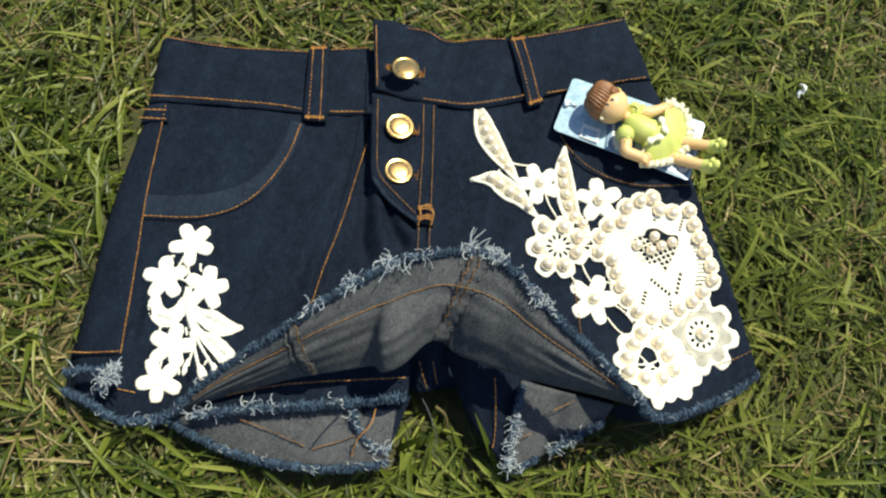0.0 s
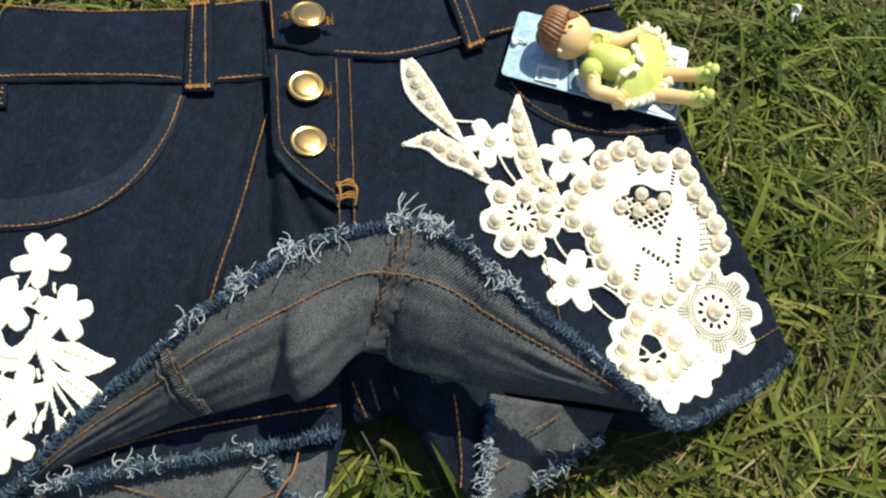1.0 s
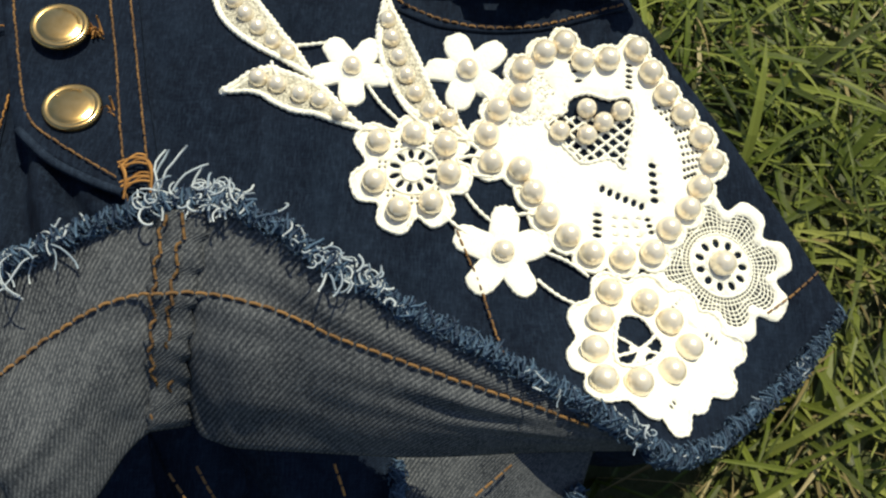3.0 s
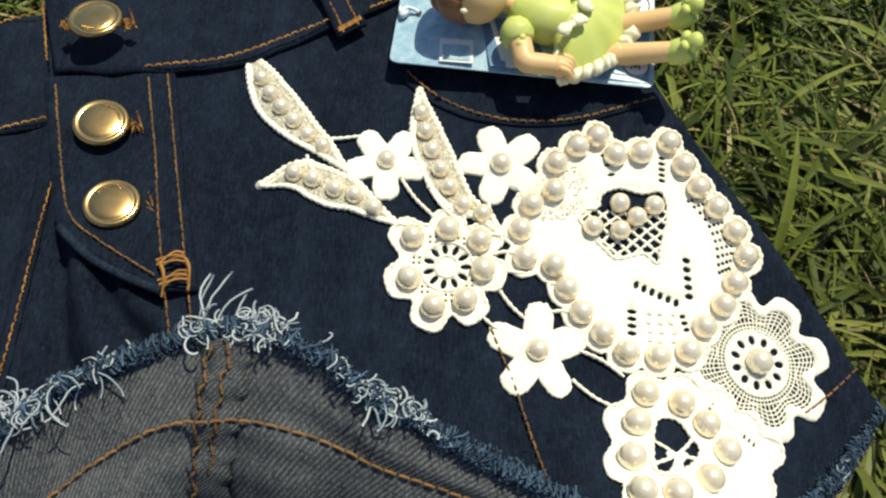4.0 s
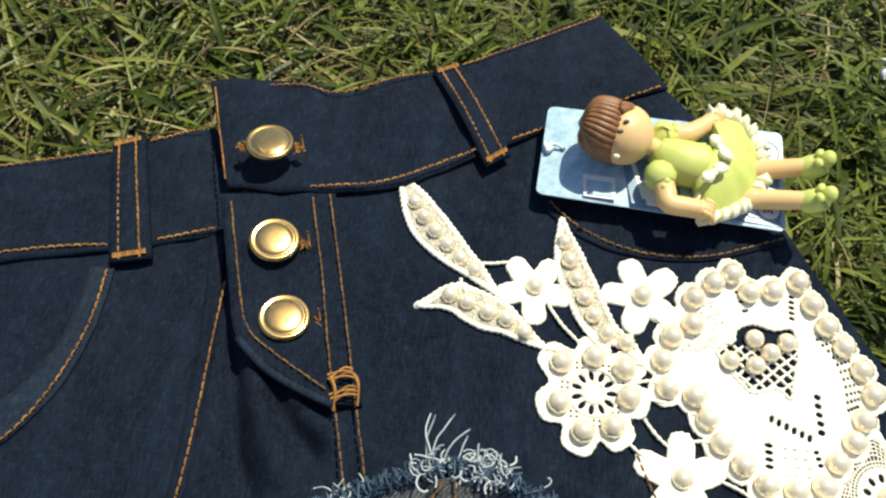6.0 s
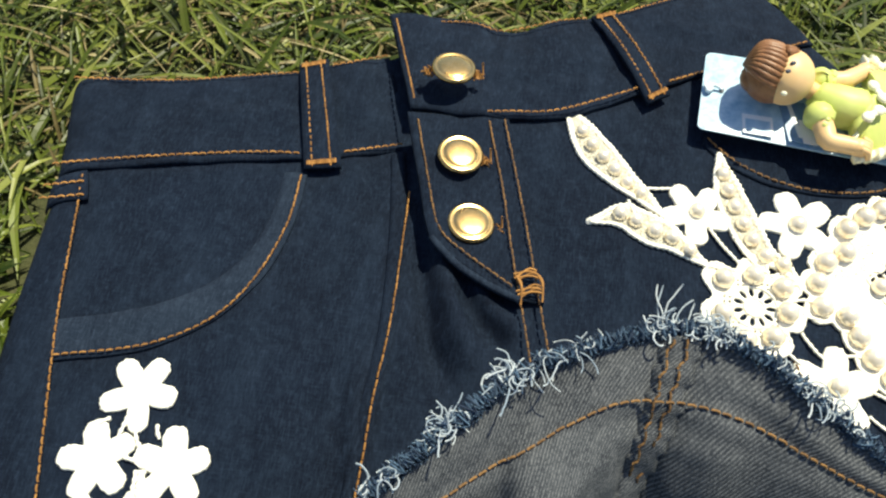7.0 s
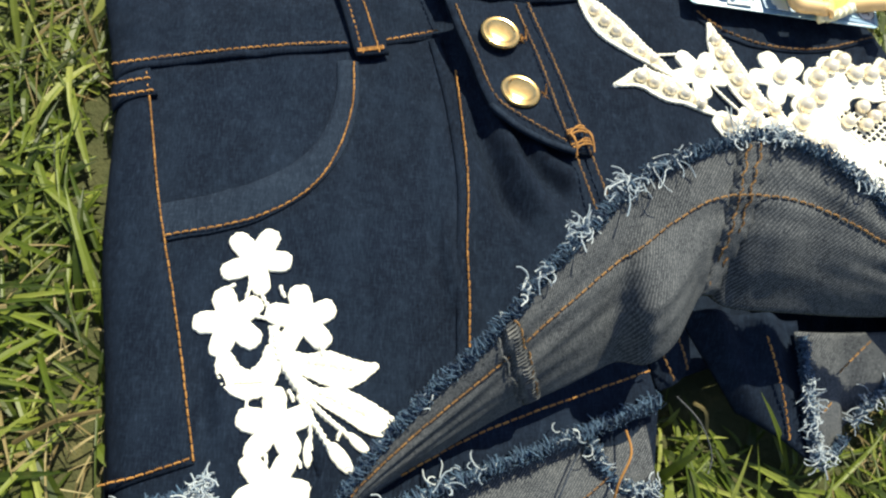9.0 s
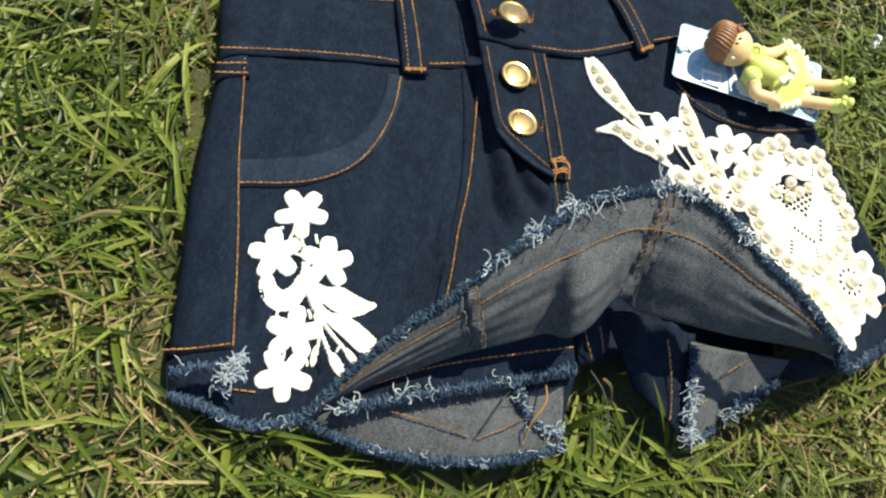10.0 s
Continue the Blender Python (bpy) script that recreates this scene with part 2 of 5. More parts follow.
def wrinkle(x, y, size, amount, seed=0.0):
    return amount * noise.noise(Vector((x / size, y / size, seed)))


def stitches(name, points, parent, mat=None, lift=0.0016, pitch=0.0033, r=0.00040, draped=True):
    line = up(points) if draped else [Vector(p) for p in points]
    length = sum((b - a).length for a, b in zip(line, line[1:]))
    n = max(2, int(length / pitch))
    pts = smooth_line(line, n * 3 + 1)
    bm = bmesh.new()
    for i in range(n):
        seg = [pts[3 * i] + Vector((0, 0, lift - 0.0002)), pts[3 * i + 1] + Vector((0, 0, lift + 0.0003)), pts[3 * i + 1].lerp(pts[3 * i + 2], 0.8) + Vector((0, 0, lift + 0.0001)), pts[3 * i + 2].lerp(pts[3 * i + 3], 0.15) + Vector((0, 0, lift - 0.0005))]
        j = Vector((random.uniform(-1, 1), random.uniform(-1, 1), 0)) * 0.00012
        tube(bm, [s + j for s in seg], r, 5)
    return part(name, bm, mat or STITCH, parent)


def fray(name, points, parent, roll=0.0022, per_cm=16, length=0.009, pale=0.25, draped=False, lift=0.0005, out=(0, -1, 0), tufts=()):
    """A worn raw hem: a lumpy roll of loosened weave with threads that curl out of it."""
    line = up(points, lift) if draped else [Vector(p) for p in points]
    total = sum((b - a).length for a, b in zip(line, line[1:]))
    pts = smooth_line(line, max(10, int(total / 0.0016)))
    bm = bmesh.new()
    rolled = [p + Vector((wrinkle(p.x, p.y, 0.004, 0.0008, 1), wrinkle(p.x, p.y, 0.004, 0.0008, 2), wrinkle(p.x, p.y, 0.005, 0.0007, 3))) for p in pts]
    tube(bm, rolled, roll * 0.75, 8, lambda t: 0.75 + 0.35 * noise.noise(Vector((t * total / 0.004, 7, 0))))
    rolled_ob = part(name, bm, FRAY_ROLL, parent, "frayed blue raw hem")
    blue, white = bmesh.new(), bmesh.new()
    for k in range(int(total * 100 * per_cm * 4.0)):      # short loops of weave that wrap the roll
        i = random.randrange(1, len(pts) - 1)
        d = (pts[i + 1] - pts[i - 1]).normalized()
        side = d.cross(Vector((0, 0, 1))).normalized()
        a0, span, rr = random.uniform(-3.1, 1.6), random.uniform(0.7, 1.8), roll * random.uniform(0.62, 1.15)
        drift = random.gauss(0, 0.0016)
        seg = []
        for t in range(4):
            a = a0 + span * t / 3
            r2 = rr * (1.0 + (random.uniform(0.0, 0.4) if t == 3 else 0))
            seg.append(rolled[i] + r2 * (side * math.cos(a) + d.cross(side) * -math.sin(a)) + d * drift * t / 3)
        tube(blue, seg, 0.00030, 3)
    for k in range(int(total * 100 * per_cm * 1.5 * pale)):
        i = random.randrange(1, len(pts) - 1)
        if noise.noise(Vector((i * 0.0016 / 0.011, len(pts), 3))) < 0.12 and random.random() < 0.94:
            continue
        d = (pts[i + 1] - pts[i - 1]).normalized()
        side = d.cross(Vector((0, 0, 1))).normalized()
        p = pts[i] + roll * (side * random.uniform(-1, 1) + Vector((0, 0, random.uniform(0.3, 1.0))))
        go = (side * random.uniform(-1, 1) + d * random.uniform(-1.5, 1.5) + Vector((0, 0, random.uniform(-0.2, 0.5))) + Vector(out) * random.uniform(0, 0.7)).normalized()
        ll = length * random.uniform(0.35, 1.0)
        spin = Vector((random.gauss(0, 1), random.gauss(0, 1), random.gauss(0, 1))).normalized() * random.uniform(0.3, 1.1)
        seg = [p]
        for t in range(7):
            p = p + go * ll / 7
            go = (go + spin.cross(go) * 0.55 + Vector((random.gauss(0, 1), random.gauss(0, 1), random.gauss(0, 1))) * 0.18).normalized()
            seg.append(p)
        tube(white, seg, 0.00026, 3)
    for at, count, spread, reach in tufts:      # clumps of long pale loops
        for k in range(count):
            f = min(0.995, max(0.005, at + random.gauss(0, spread)))
            i = int(f * (len(pts) - 1))
            d = (pts[min(i + 1, len(pts) - 1)] - pts[max(i - 1, 0)]).normalized()
            p = rolled[i] + Vector((random.gauss(0, 0.0012), random.gauss(0, 0.0012), roll * random.uniform(0.4, 1.1)))
            go = (d * random.gauss(0, 1.0) + Vector((random.gauss(0, 0.5), random.gauss(0.1, 0.7), random.uniform(-0.1, 0.5)))).normalized()
            bend, ll, seg = random.choice((-1, 1)) * random.uniform(0.02, 0.42), reach * random.uniform(0.3, 1.0), [p]
            for t in range(9):
                p = p + go * ll / 9
                side = Vector((-go.y, go.x, random.uniform(-0.2, 0.15)))
                go = (go + side * bend + Vector((random.gauss(0, 0.16), random.gauss(0, 0.16), random.gauss(-0.08, 0.12)))).normalized()
                seg.append(p)
            tube(white, seg, random.uniform(0.00018, 0.00032), 4)
    part("blue_threads", blue, FRAY_BLUE, parent)["kind"] = "stuff"
    if white.verts:
        part("pale_threads", white, FRAY_PALE, parent)["kind"] = "stuff"
    else:
        white.free()
    return rolled_ob


FRAY_ROLL = denim("frayed weave", (0.012, 0.026, 0.055), (0.04, 0.078, 0.13), (0.16, 0.24, 0.33), 0.35, 700, 1.0)

# ---- ground and grass ----
bm = bmesh.new()
half = [-60, -8, -2] + [-1 + 0.05 * i for i in range(41)] + [2, 8, 60]
rows = [[bm.verts.new((x, y, -0.012 + (wrinkle(x, y, 0.09, 0.006) if abs(x) < 1.01 and abs(y) < 1.01 else 0))) for x in half] for y in half]
grid_faces(bm, rows)
ground = tagged(part("ground", bm, SOIL), "dry thatch and soil under the lawn", "ground", kind="structure")

OUTLINE = [(-0.1972, 0.0540), (-0.1501, 0.0599), (-0.0884, 0.0766), (-0.0507, 0.0926), (-0.0135, 0.1215), (0.0466, 0.1386), (0.1250, 0.1931), (0.1509, 0.1354), (0.1969, 0.0545), (0.2378, -0.0019), (0.2709, -0.0529), (0.2530, -0.0762), (0.2178, -0.1027), (0.1851, -0.1095), (0.1660, -0.1246), (0.1492, -0.1439), (0.1272, -0.1648), (0.0926, -0.1417), (0.0705, -0.1304), (0.0527, -0.1450), (0.0516, -0.1805), (0.0250, -0.1937), (-0.0156, -0.2024), (-0.0487, -0.2020), (-0.0838, -0.1968), (-0.1157, -0.2052), (-0.1537, -0.1981), (-0.1600, -0.1783), (-0.1769, -0.0651)]


def inside(x, y, poly):
    hit = False
    for (ax, ay), (bx, by) in zip(poly, poly[1:] + poly[:1]):
        if (ay > y) != (by > y) and x < (bx - ax) * (y - ay) / (by - ay) + ax:
            hit = not hit
    return hit


def blade(bm, root, yaw, length, width, lean, curl, mi=0):
    """One grass blade: a folded strip that narrows to a tip."""
    d = Vector((math.cos(yaw), math.sin(yaw), 0))
    s = Vector((-d.y, d.x, 0))
    p, ang, prev = Vector(root), lean, None
    n = 5
    for i in range(n + 1):
        t = i / n
        w = width * (0.55 + 0.6 * t if t < 0.4 else 0.8) * (1 - t ** 3) * 0.5
        fold = Vector((0, 0, 0.35 * w))
        if i == n:
            tip = bm.verts.new(p)
            bm.faces.new((prev[0], prev[1], tip)).material_index = mi
            bm.faces.new((prev[1], prev[2], tip)).material_index = mi
        else:
            cur = [bm.verts.new(p - s * w + fold), bm.verts.new(p), bm.verts.new(p + s * w + fold)]
            if prev:
                for a in (0, 1):
                    bm.faces.new((prev[a], prev[a + 1], cur[a + 1], cur[a])).material_index = mi
            prev = cur
        p = p + (d * math.cos(ang) + Vector((0, 0, math.sin(ang)))) * length / n
        if p.z < -0.006:
            p.z = -0.006
        ang -= curl / n
    return p


rng = random.Random(4)
green, straw = bmesh.new(), bmesh.new()
for k in range(54000):
    x, y = rng.uniform(-0.62, 0.75), rng.uniform(-0.42, 0.62)
    if rng.random() > 0.62 + 0.7 * noise.noise(Vector((x / 0.05, y / 0.05, 5))) + 0.25:
        continue
    yaw, dry = rng.uniform(0, 6.283), rng.random() < 0.22 + 0.6 * noise.noise(Vector((x / 0.11, y / 0.11, 9)))
    length = rng.uniform(0.022, 0.075) if not dry else rng.uniform(0.015, 0.06)
    lean = rng.uniform(0.1, 1.0)
    reach = length * math.cos(lean * 0.6)
    tip = (x + math.cos(yaw) * reach, y + math.sin(yaw) * reach)
    mid = (x + math.cos(yaw) * reach * 0.6, y + math.sin(yaw) * reach * 0.6)
    if inside(x, y, OUTLINE) or inside(*tip, OUTLINE) or inside(*mid, OUTLINE):
        if rng.random() < 0.3 or inside(x, y, OUTLINE):
            continue
        length *= rng.uniform(0.25, 0.45)
    blade(straw if dry else green, (x, y, -0.012), yaw, length, rng.choice((0.0014, 0.0018, 0.0024, 0.0030, 0.0036, 0.0050)) * rng.uniform(0.8, 1.2) * (0.5 if dry else 1), lean, rng.uniform(0.3, 1.9))
for k in range(15000):      # the lawn goes on around, thinner
    x, y = rng.gauss(0.06, 0.85), rng.gauss(0.1, 0.8)
    if -0.62 < x < 0.75 and -0.42 < y < 0.62:
        continue
    blade(straw if rng.random() < 0.2 else green, (x, y, -0.012), rng.uniform(0, 6.283), rng.uniform(0.03, 0.08), rng.uniform(0.003, 0.007), rng.uniform(0.2, 1.1), rng.uniform(0.3, 1.6))
for (rx, ry, rz), (tx, ty, tz), w in zip([(0.1257, -0.1684, -0.0100), (0.0555, -0.1715, -0.0100), (-0.1182, -0.2108, -0.0100)], [(0.0930, -0.1391, 0.0300), (0.0717, -0.1594, 0.0200), (-0.1128, -0.2396, 0.0100)], (0.005, 0.006, 0.006)):
    ll = math.dist((rx, ry, rz), (tx, ty, tz))
    blade(green, (rx, ry, rz), math.atan2(ty - ry, tx - rx), ll * 1.05, w, math.asin((tz - rz) / ll) + 0.2, 0.4)
for a, b in zip([(-0.1897, -0.1639, 0.0120), (-0.2300, -0.2024, 0.0100), (0.0830, -0.1495, 0.0040), (-0.2238, -0.1243, 0.0120)], [(-0.1608, -0.1528, 0.0180), (-0.2186, -0.2001, 0.0120), (0.0706, -0.1415, 0.0200), (-0.2026, -0.1132, 0.0140)]):
    a, b = Vector(a), Vector(b)
    tube(straw, smooth_line([a, a.lerp(b, 0.5) + Vector((0.001, 0.002, 0.003)), b], 8), 0.0009, 4)
tagged(part("grass", green, GRASS, smooth=False), "broad-bladed green lawn grass in sunlight", "grass", kind="stuff")
tagged(part("dry_grass", straw, STRAW, smooth=False), "dry tan grass blades among the lawn", "grass", kind="stuff")

# ---- the shorts ----
shorts = thing("denim_shorts", (0.04, -0.03, 0.0), "dark indigo denim shorts with frayed raw hems lying on grass", "shorts")


def coons(top, left, right, bottom, nu, nv):
    a, b, c, d = smooth_line([(*p, 0) for p in top], nu), smooth_line([(*p, 0) for p in bottom], nu), smooth_line([(*p, 0) for p in left], nv), smooth_line([(*p, 0) for p in right], nv)
    rows = []
    for j in range(nv):
        v = j / (nv - 1)
        row = []
        for i in range(nu):
            u = i / (nu - 1)
            p = (1 - v) * a[i] + v * b[i] + (1 - u) * c[j] + u * d[j] - ((1 - u) * (1 - v) * a[0] + u * (1 - v) * a[-1] + (1 - u) * v * b[0] + u * v * b[-1])
            row.append(p)
        rows.append(row)
    return rows


FOLDS = (
    ([(-0.0200, -0.0072), (-0.0141, -0.0310), (-0.0092, -0.0507), (-0.0005, -0.0663)], 0.0042, -0.0065), ([(-0.0095, -0.0171), (-0.0032, -0.0349), (0.0050, -0.0514), (0.0117, -0.0648)], 0.0048, 0.0050),
    ([(-0.0015, -0.0268), (0.0100, -0.0409), (0.0222, -0.0529)], 0.0034, -0.0045), ([(0.0041, -0.0235), (0.0155, -0.0364), (0.0264, -0.0438)], 0.0036, 0.0030),
    ([(-0.0615, 0.0363), (-0.0518, 0.0150), (-0.0423, -0.0233)], 0.006, 0.0012), ([(-0.0370, -0.0612), (-0.0312, -0.0879), (-0.0268, -0.1127)], 0.004, 0.0016), ([(-0.0401, -0.0709), (-0.0347, -0.0969), (-0.0330, -0.1174)], 0.004, -0.0013),
    ([(-0.1248, -0.1321), (-0.1187, -0.1492), (-0.1186, -0.1658)], 0.004, 0.0018), ([(-0.1318, -0.1234), (-0.1263, -0.1451), (-0.1234, -0.1638)], 0.003, -0.0014), ([(0.0607, 0.0594), (0.0674, 0.0407), (0.0703, 0.0306)], 0.004, -0.0016))


def fold(p, line, width, rise):
    """A soft fold of cloth along a line; it fades at the line's ends."""
    best, along = 1e9, 0.0
    for k in range(len(line) - 1):
        ax, ay = line[k]
        dx, dy = line[k + 1][0] - ax, line[k + 1][1] - ay
        t = min(1.0, max(0.0, ((p.x - ax) * dx + (p.y - ay) * dy) / (dx * dx + dy * dy)))
        d = math.hypot(p.x - ax - t * dx, p.y - ay - t * dy)
        if d < best:
            best, along = d, (k + t) / (len(line) - 1)
    return rise * math.exp(-(best / width) ** 2) * min(1.0, 0.25 + 4 * along, 0.25 + 4 * (1 - along))


rows = coons(
    [(-0.1972, 0.0540), (-0.1497, 0.0590), (-0.0878, 0.0751), (-0.0501, 0.0905), (-0.0125, 0.1183), (0.0056, 0.1168), (0.0472, 0.1364), (0.0844, 0.1620), (0.1260, 0.1921)],
    [(-0.1972, 0.0540), (-0.1838, 0.0012), (-0.1769, -0.0651), (-0.1652, -0.1388), (-0.1600, -0.1783), (-0.1537, -0.1981)],
    [(0.1260, 0.1921), (0.1526, 0.1359), (0.1996, 0.0556), (0.2410, -0.0007), (0.2721, -0.0525)],
    [(-0.1537, -0.1981), (-0.1157, -0.2052), (-0.0847, -0.1946), (-0.0443, -0.1548), (0.0042, -0.1122), (0.0685, -0.0745), (0.1405, -0.0964), (0.1851, -0.1099), (0.2178, -0.1027), (0.2530, -0.0762), (0.2721, -0.0525)], 210, 130)
bm = bmesh.new()
vrows = []
for j, row in enumerate(rows):
    v = j / 129
    vr = []
    for i, p in enumerate(row):
        u = i / 209
        edge = min(u, 1 - u) * 0.42
        calm = min(1.0, edge / 0.02)
        z = H(p.x, p.y) + (cloth(p.x, p.y) - H(p.x, p.y)) * calm - (0.010 if u < 0.5 else 0.002) * math.exp(-edge / 0.006)
        z += wrinkle(p.x * 0.3, p.y, 0.005, 0.0008, 21) * math.exp(-((p.x + 0.045 - 0.33 * p.y) / 0.008) ** 2) + wrinkle(p.x * 0.3, p.y, 0.006, 0.0008, 23) * math.exp(-((p.x + 0.158 - 0.25 * p.y) / 0.009) ** 2)
        # gathered folds below the fly
        for line, width, rise in FOLDS:
            z += fold(p, line, width, rise)
        vr.append(bm.verts.new((p.x, p.y, z)))
    vrows.append(vr)
grid_faces(bm, vrows)
rim = vrows[0][:] + [r[-1] for r in vrows[1:]] + vrows[-1][::-1][1:] + [r[0] for r in vrows[1:-1]][::-1]
low = [bm.verts.new((q.co.x * 0.995, q.co.y * 0.995, max(0.0, min(q.co.z - 0.012, 0.006)))) for q in rim]
k = len(rim)
for i in range(k):
    if not (k * 0.5 < i < k * 0.85 and -0.09 < rim[i].co.x < 0.18):
        bm.faces.new((rim[i], rim[(i + 1) % k], low[(i + 1) % k], low[i]))
bmesh.ops.recalc_face_normals(bm, faces=bm.faces)
part("front_panel", bm, DENIM, shorts)

# waistband, in two halves that overlap at the fly
part("waistband", loft([(-0.1989, 0.0558), (-0.1505, 0.0609), (-0.1183, 0.0681), (-0.0884, 0.0766), (-0.0523, 0.0932)], [(-0.1843, -0.0004), (-0.1491, 0.0074), (-0.0987, 0.0181), (-0.0676, 0.0243), (-0.0335, 0.0368)], 100, 24, 0.003, 0.0022,
     lambda u, v, p: Vector((p.x, p.y, p.z - 0.009 * math.exp(-u / 0.03) + wrinkle(p.x, p.y * 2.5, 0.03, 0.0012, 2) + wrinkle(p.x, p.y, 0.009, 0.0003, 5) - 0.0025 * max(0, u - 0.9) * 10 - 0.0015 * math.exp(-v / 0.06)))), DENIM, shorts)
part("waistband", loft([(-0.0553, 0.1091), (-0.0389, 0.1175), (-0.0141, 0.1237), (0.0050, 0.1189), (0.0243, 0.1299), (0.0464, 0.1397), (0.0838, 0.1651), (0.1260, 0.1964)], [(-0.0351, 0.0504), (-0.0187, 0.0531), (0.0047, 0.0593), (0.0325, 0.0656), (0.0584, 0.0801), (0.0956, 0.1034), (0.1531, 0.1348)], 130, 24, 0.003, 0.003,
     lambda u, v, p: Vector((p.x, p.y, p.z + 0.010 * math.exp(-(u / 0.12) ** 2) - 0.002 * math.exp(-(1 - u) / 0.03) + wrinkle(p.x, p.y * 2.5, 0.03, 0.0013, 5) + wrinkle(p.x, p.y, 0.009, 0.0003, 6) - 0.0015 * math.exp(-v / 0.06)))), DENIM, shorts)
# fly placket
part("fly_placket", loft([(-0.0357, 0.0497), (-0.0245, 0.0146), (-0.0156, -0.0110), (-0.0033, -0.0202), (0.0233, -0.0313)], [(0.0093, 0.0609), (0.0165, 0.0335), (0.0222, 0.0118), (0.0283, -0.0088), (0.0338, -0.0295)], 40, 14, 0.003, 0.0022,
     lambda u, v, p: Vector((p.x, p.y, p.z + 0.007 * (1 - v) ** 1.5 * (1 - 0.5 * u) + wrinkle(p.x, p.y, 0.014, 0.0006, 3)))), DENIM, shorts)
part("fly_hem", (lambda b: (tube(b, smooth_line(up([(-0.0153, -0.0108), (-0.0031, -0.0210), (0.0110, -0.0276), (0.0235, -0.0321)], 0.006), 24), 0.0016, 8), b)[1])(bmesh.new()), DENIM_WORN, shorts)
# pocket facings and side panels
part("pocket_facing", loft([(-0.0838, 0.0140), (-0.0838, -0.0070), (-0.0905, -0.0305), (-0.1058, -0.0482), (-0.1280, -0.0588), (-0.1553, -0.0668)], [(-0.0740, 0.0144), (-0.0736, -0.0109), (-0.0798, -0.0371), (-0.0945, -0.0589), (-0.1168, -0.0733), (-0.1505, -0.0831)], 50, 5, 0.001, 0.0014), DENIM_WORN, shorts)
part("pocket_facing", loft([(0.0986, 0.0670), (0.1098, 0.0568), (0.1253, 0.0480), (0.1445, 0.0443), (0.1655, 0.0462), (0.1937, 0.0574)], [(0.0976, 0.0619), (0.1078, 0.0527), (0.1244, 0.0437), (0.1446, 0.0405), (0.1655, 0.0422), (0.1963, 0.0539)], 50, 5, 0.0012, 0.0012), DENIM, shorts)
part("side_panel", loft([(-0.1822, -0.0022), (-0.1787, -0.0435), (-0.1754, -0.0817), (-0.1652, -0.1388), (-0.1597, -0.1790)], [(-0.1691, 0.0018), (-0.1626, -0.0249), (-0.1539, -0.0646), (-0.1401, -0.1159), (-0.1275, -0.1688)], 60, 8, 0.0016, 0.0012,
     lambda u, v, p: Vector((p.x, p.y, p.z - 0.009 * math.exp(-v / 0.18)))), DENIM, shorts)
part("side_yoke", loft([(-0.1848, -0.0040), (-0.1837, -0.0100), (-0.1819, -0.0176)], [(-0.1672, 0.0013), (-0.1647, -0.0042), (-0.1619, -0.0125)], 8, 8, 0.0016, 0.0026,
     lambda u, v, p: Vector((p.x, p.y, p.z - 0.008 * math.exp(-v / 0.18)))), DENIM, shorts)
part("front_seam", loft([(-0.0345, 0.0345), (-0.0270, -0.0048), (-0.0235, -0.0474), (-0.0236, -0.0762), (-0.0246, -0.1059), (-0.0244, -0.1378)], [(-0.0404, 0.0325), (-0.0335, -0.0070), (-0.0292, -0.0492), (-0.0299, -0.0782), (-0.0300, -0.1076), (-0.0298, -0.1394)], 50, 4, 0.0012, 0.0012), DENIM, shorts)

# belt loops
def belt_loop(tl, tr, bl, br, lift):
    b = loft([tl, (tl[0] * 0.5 + bl[0] * 0.5, tl[1] * 0.5 + bl[1] * 0.5), bl], [tr, (tr[0] * 0.5 + br[0] * 0.5, tr[1] * 0.5 + br[1] * 0.5), br], 16, 6, 0.0022, lift,
             lambda u, v, p: Vector((p.x, p.y, p.z + 0.0022 * math.sin(math.pi * u) - 0.0006 * (abs(v - 0.5) * 2) ** 4)))
    loop = part("belt_loop", b, DENIM, shorts)
    for f in (0.22, 0.72):
        a, c = [Vector(tl).lerp(Vector(tr), f), Vector(bl).lerp(Vector(br), f)]
        line = [Vector((*a.lerp(c, s / 6), 0)) for s in range(7)]
        for s, q in enumerate(line):
            q.z = H(q.x, q.y) + lift + 0.0022 * math.sin(math.pi * s / 6)
        stitches("stitching", [tuple(q) for q in line], loop, lift=0.0002, draped=False)
    for a, c, s in ((tl, tr, 0.04), (bl, br, 0.04)):
        other = (bl, br) if a is tl else (tl, tr)
        b = bmesh.new()
        p, q = Vector(a).lerp(Vector(other[0]), s), Vector(c).lerp(Vector(other[1]), s)
        for n in range(14):
            w = p.lerp(q, 0.1 + 0.75 * n / 13)
            dv = (Vector(bl) - Vector(tl)).normalized() * 0.0010
            tube(b, [Vector((*(w - dv), H(*w) + lift + 0.0006)), Vector((*w, H(*w) + lift + 0.0012)), Vector((*(w + dv), H(*w) + lift + 0.0006))], 0.0004, 4)
        part("bar_tack", b, STITCH, loop)["kind"] = "stuff"


belt_loop(*[(-0.0924, 0.0757), (-0.0796, 0.0813), (-0.0754, 0.0149), (-0.0599, 0.0191)], 0.0055)
belt_loop(*[(0.0435, 0.1349), (0.0553, 0.1419), (0.0716, 0.0779), (0.0819, 0.0866)], 0.0065)

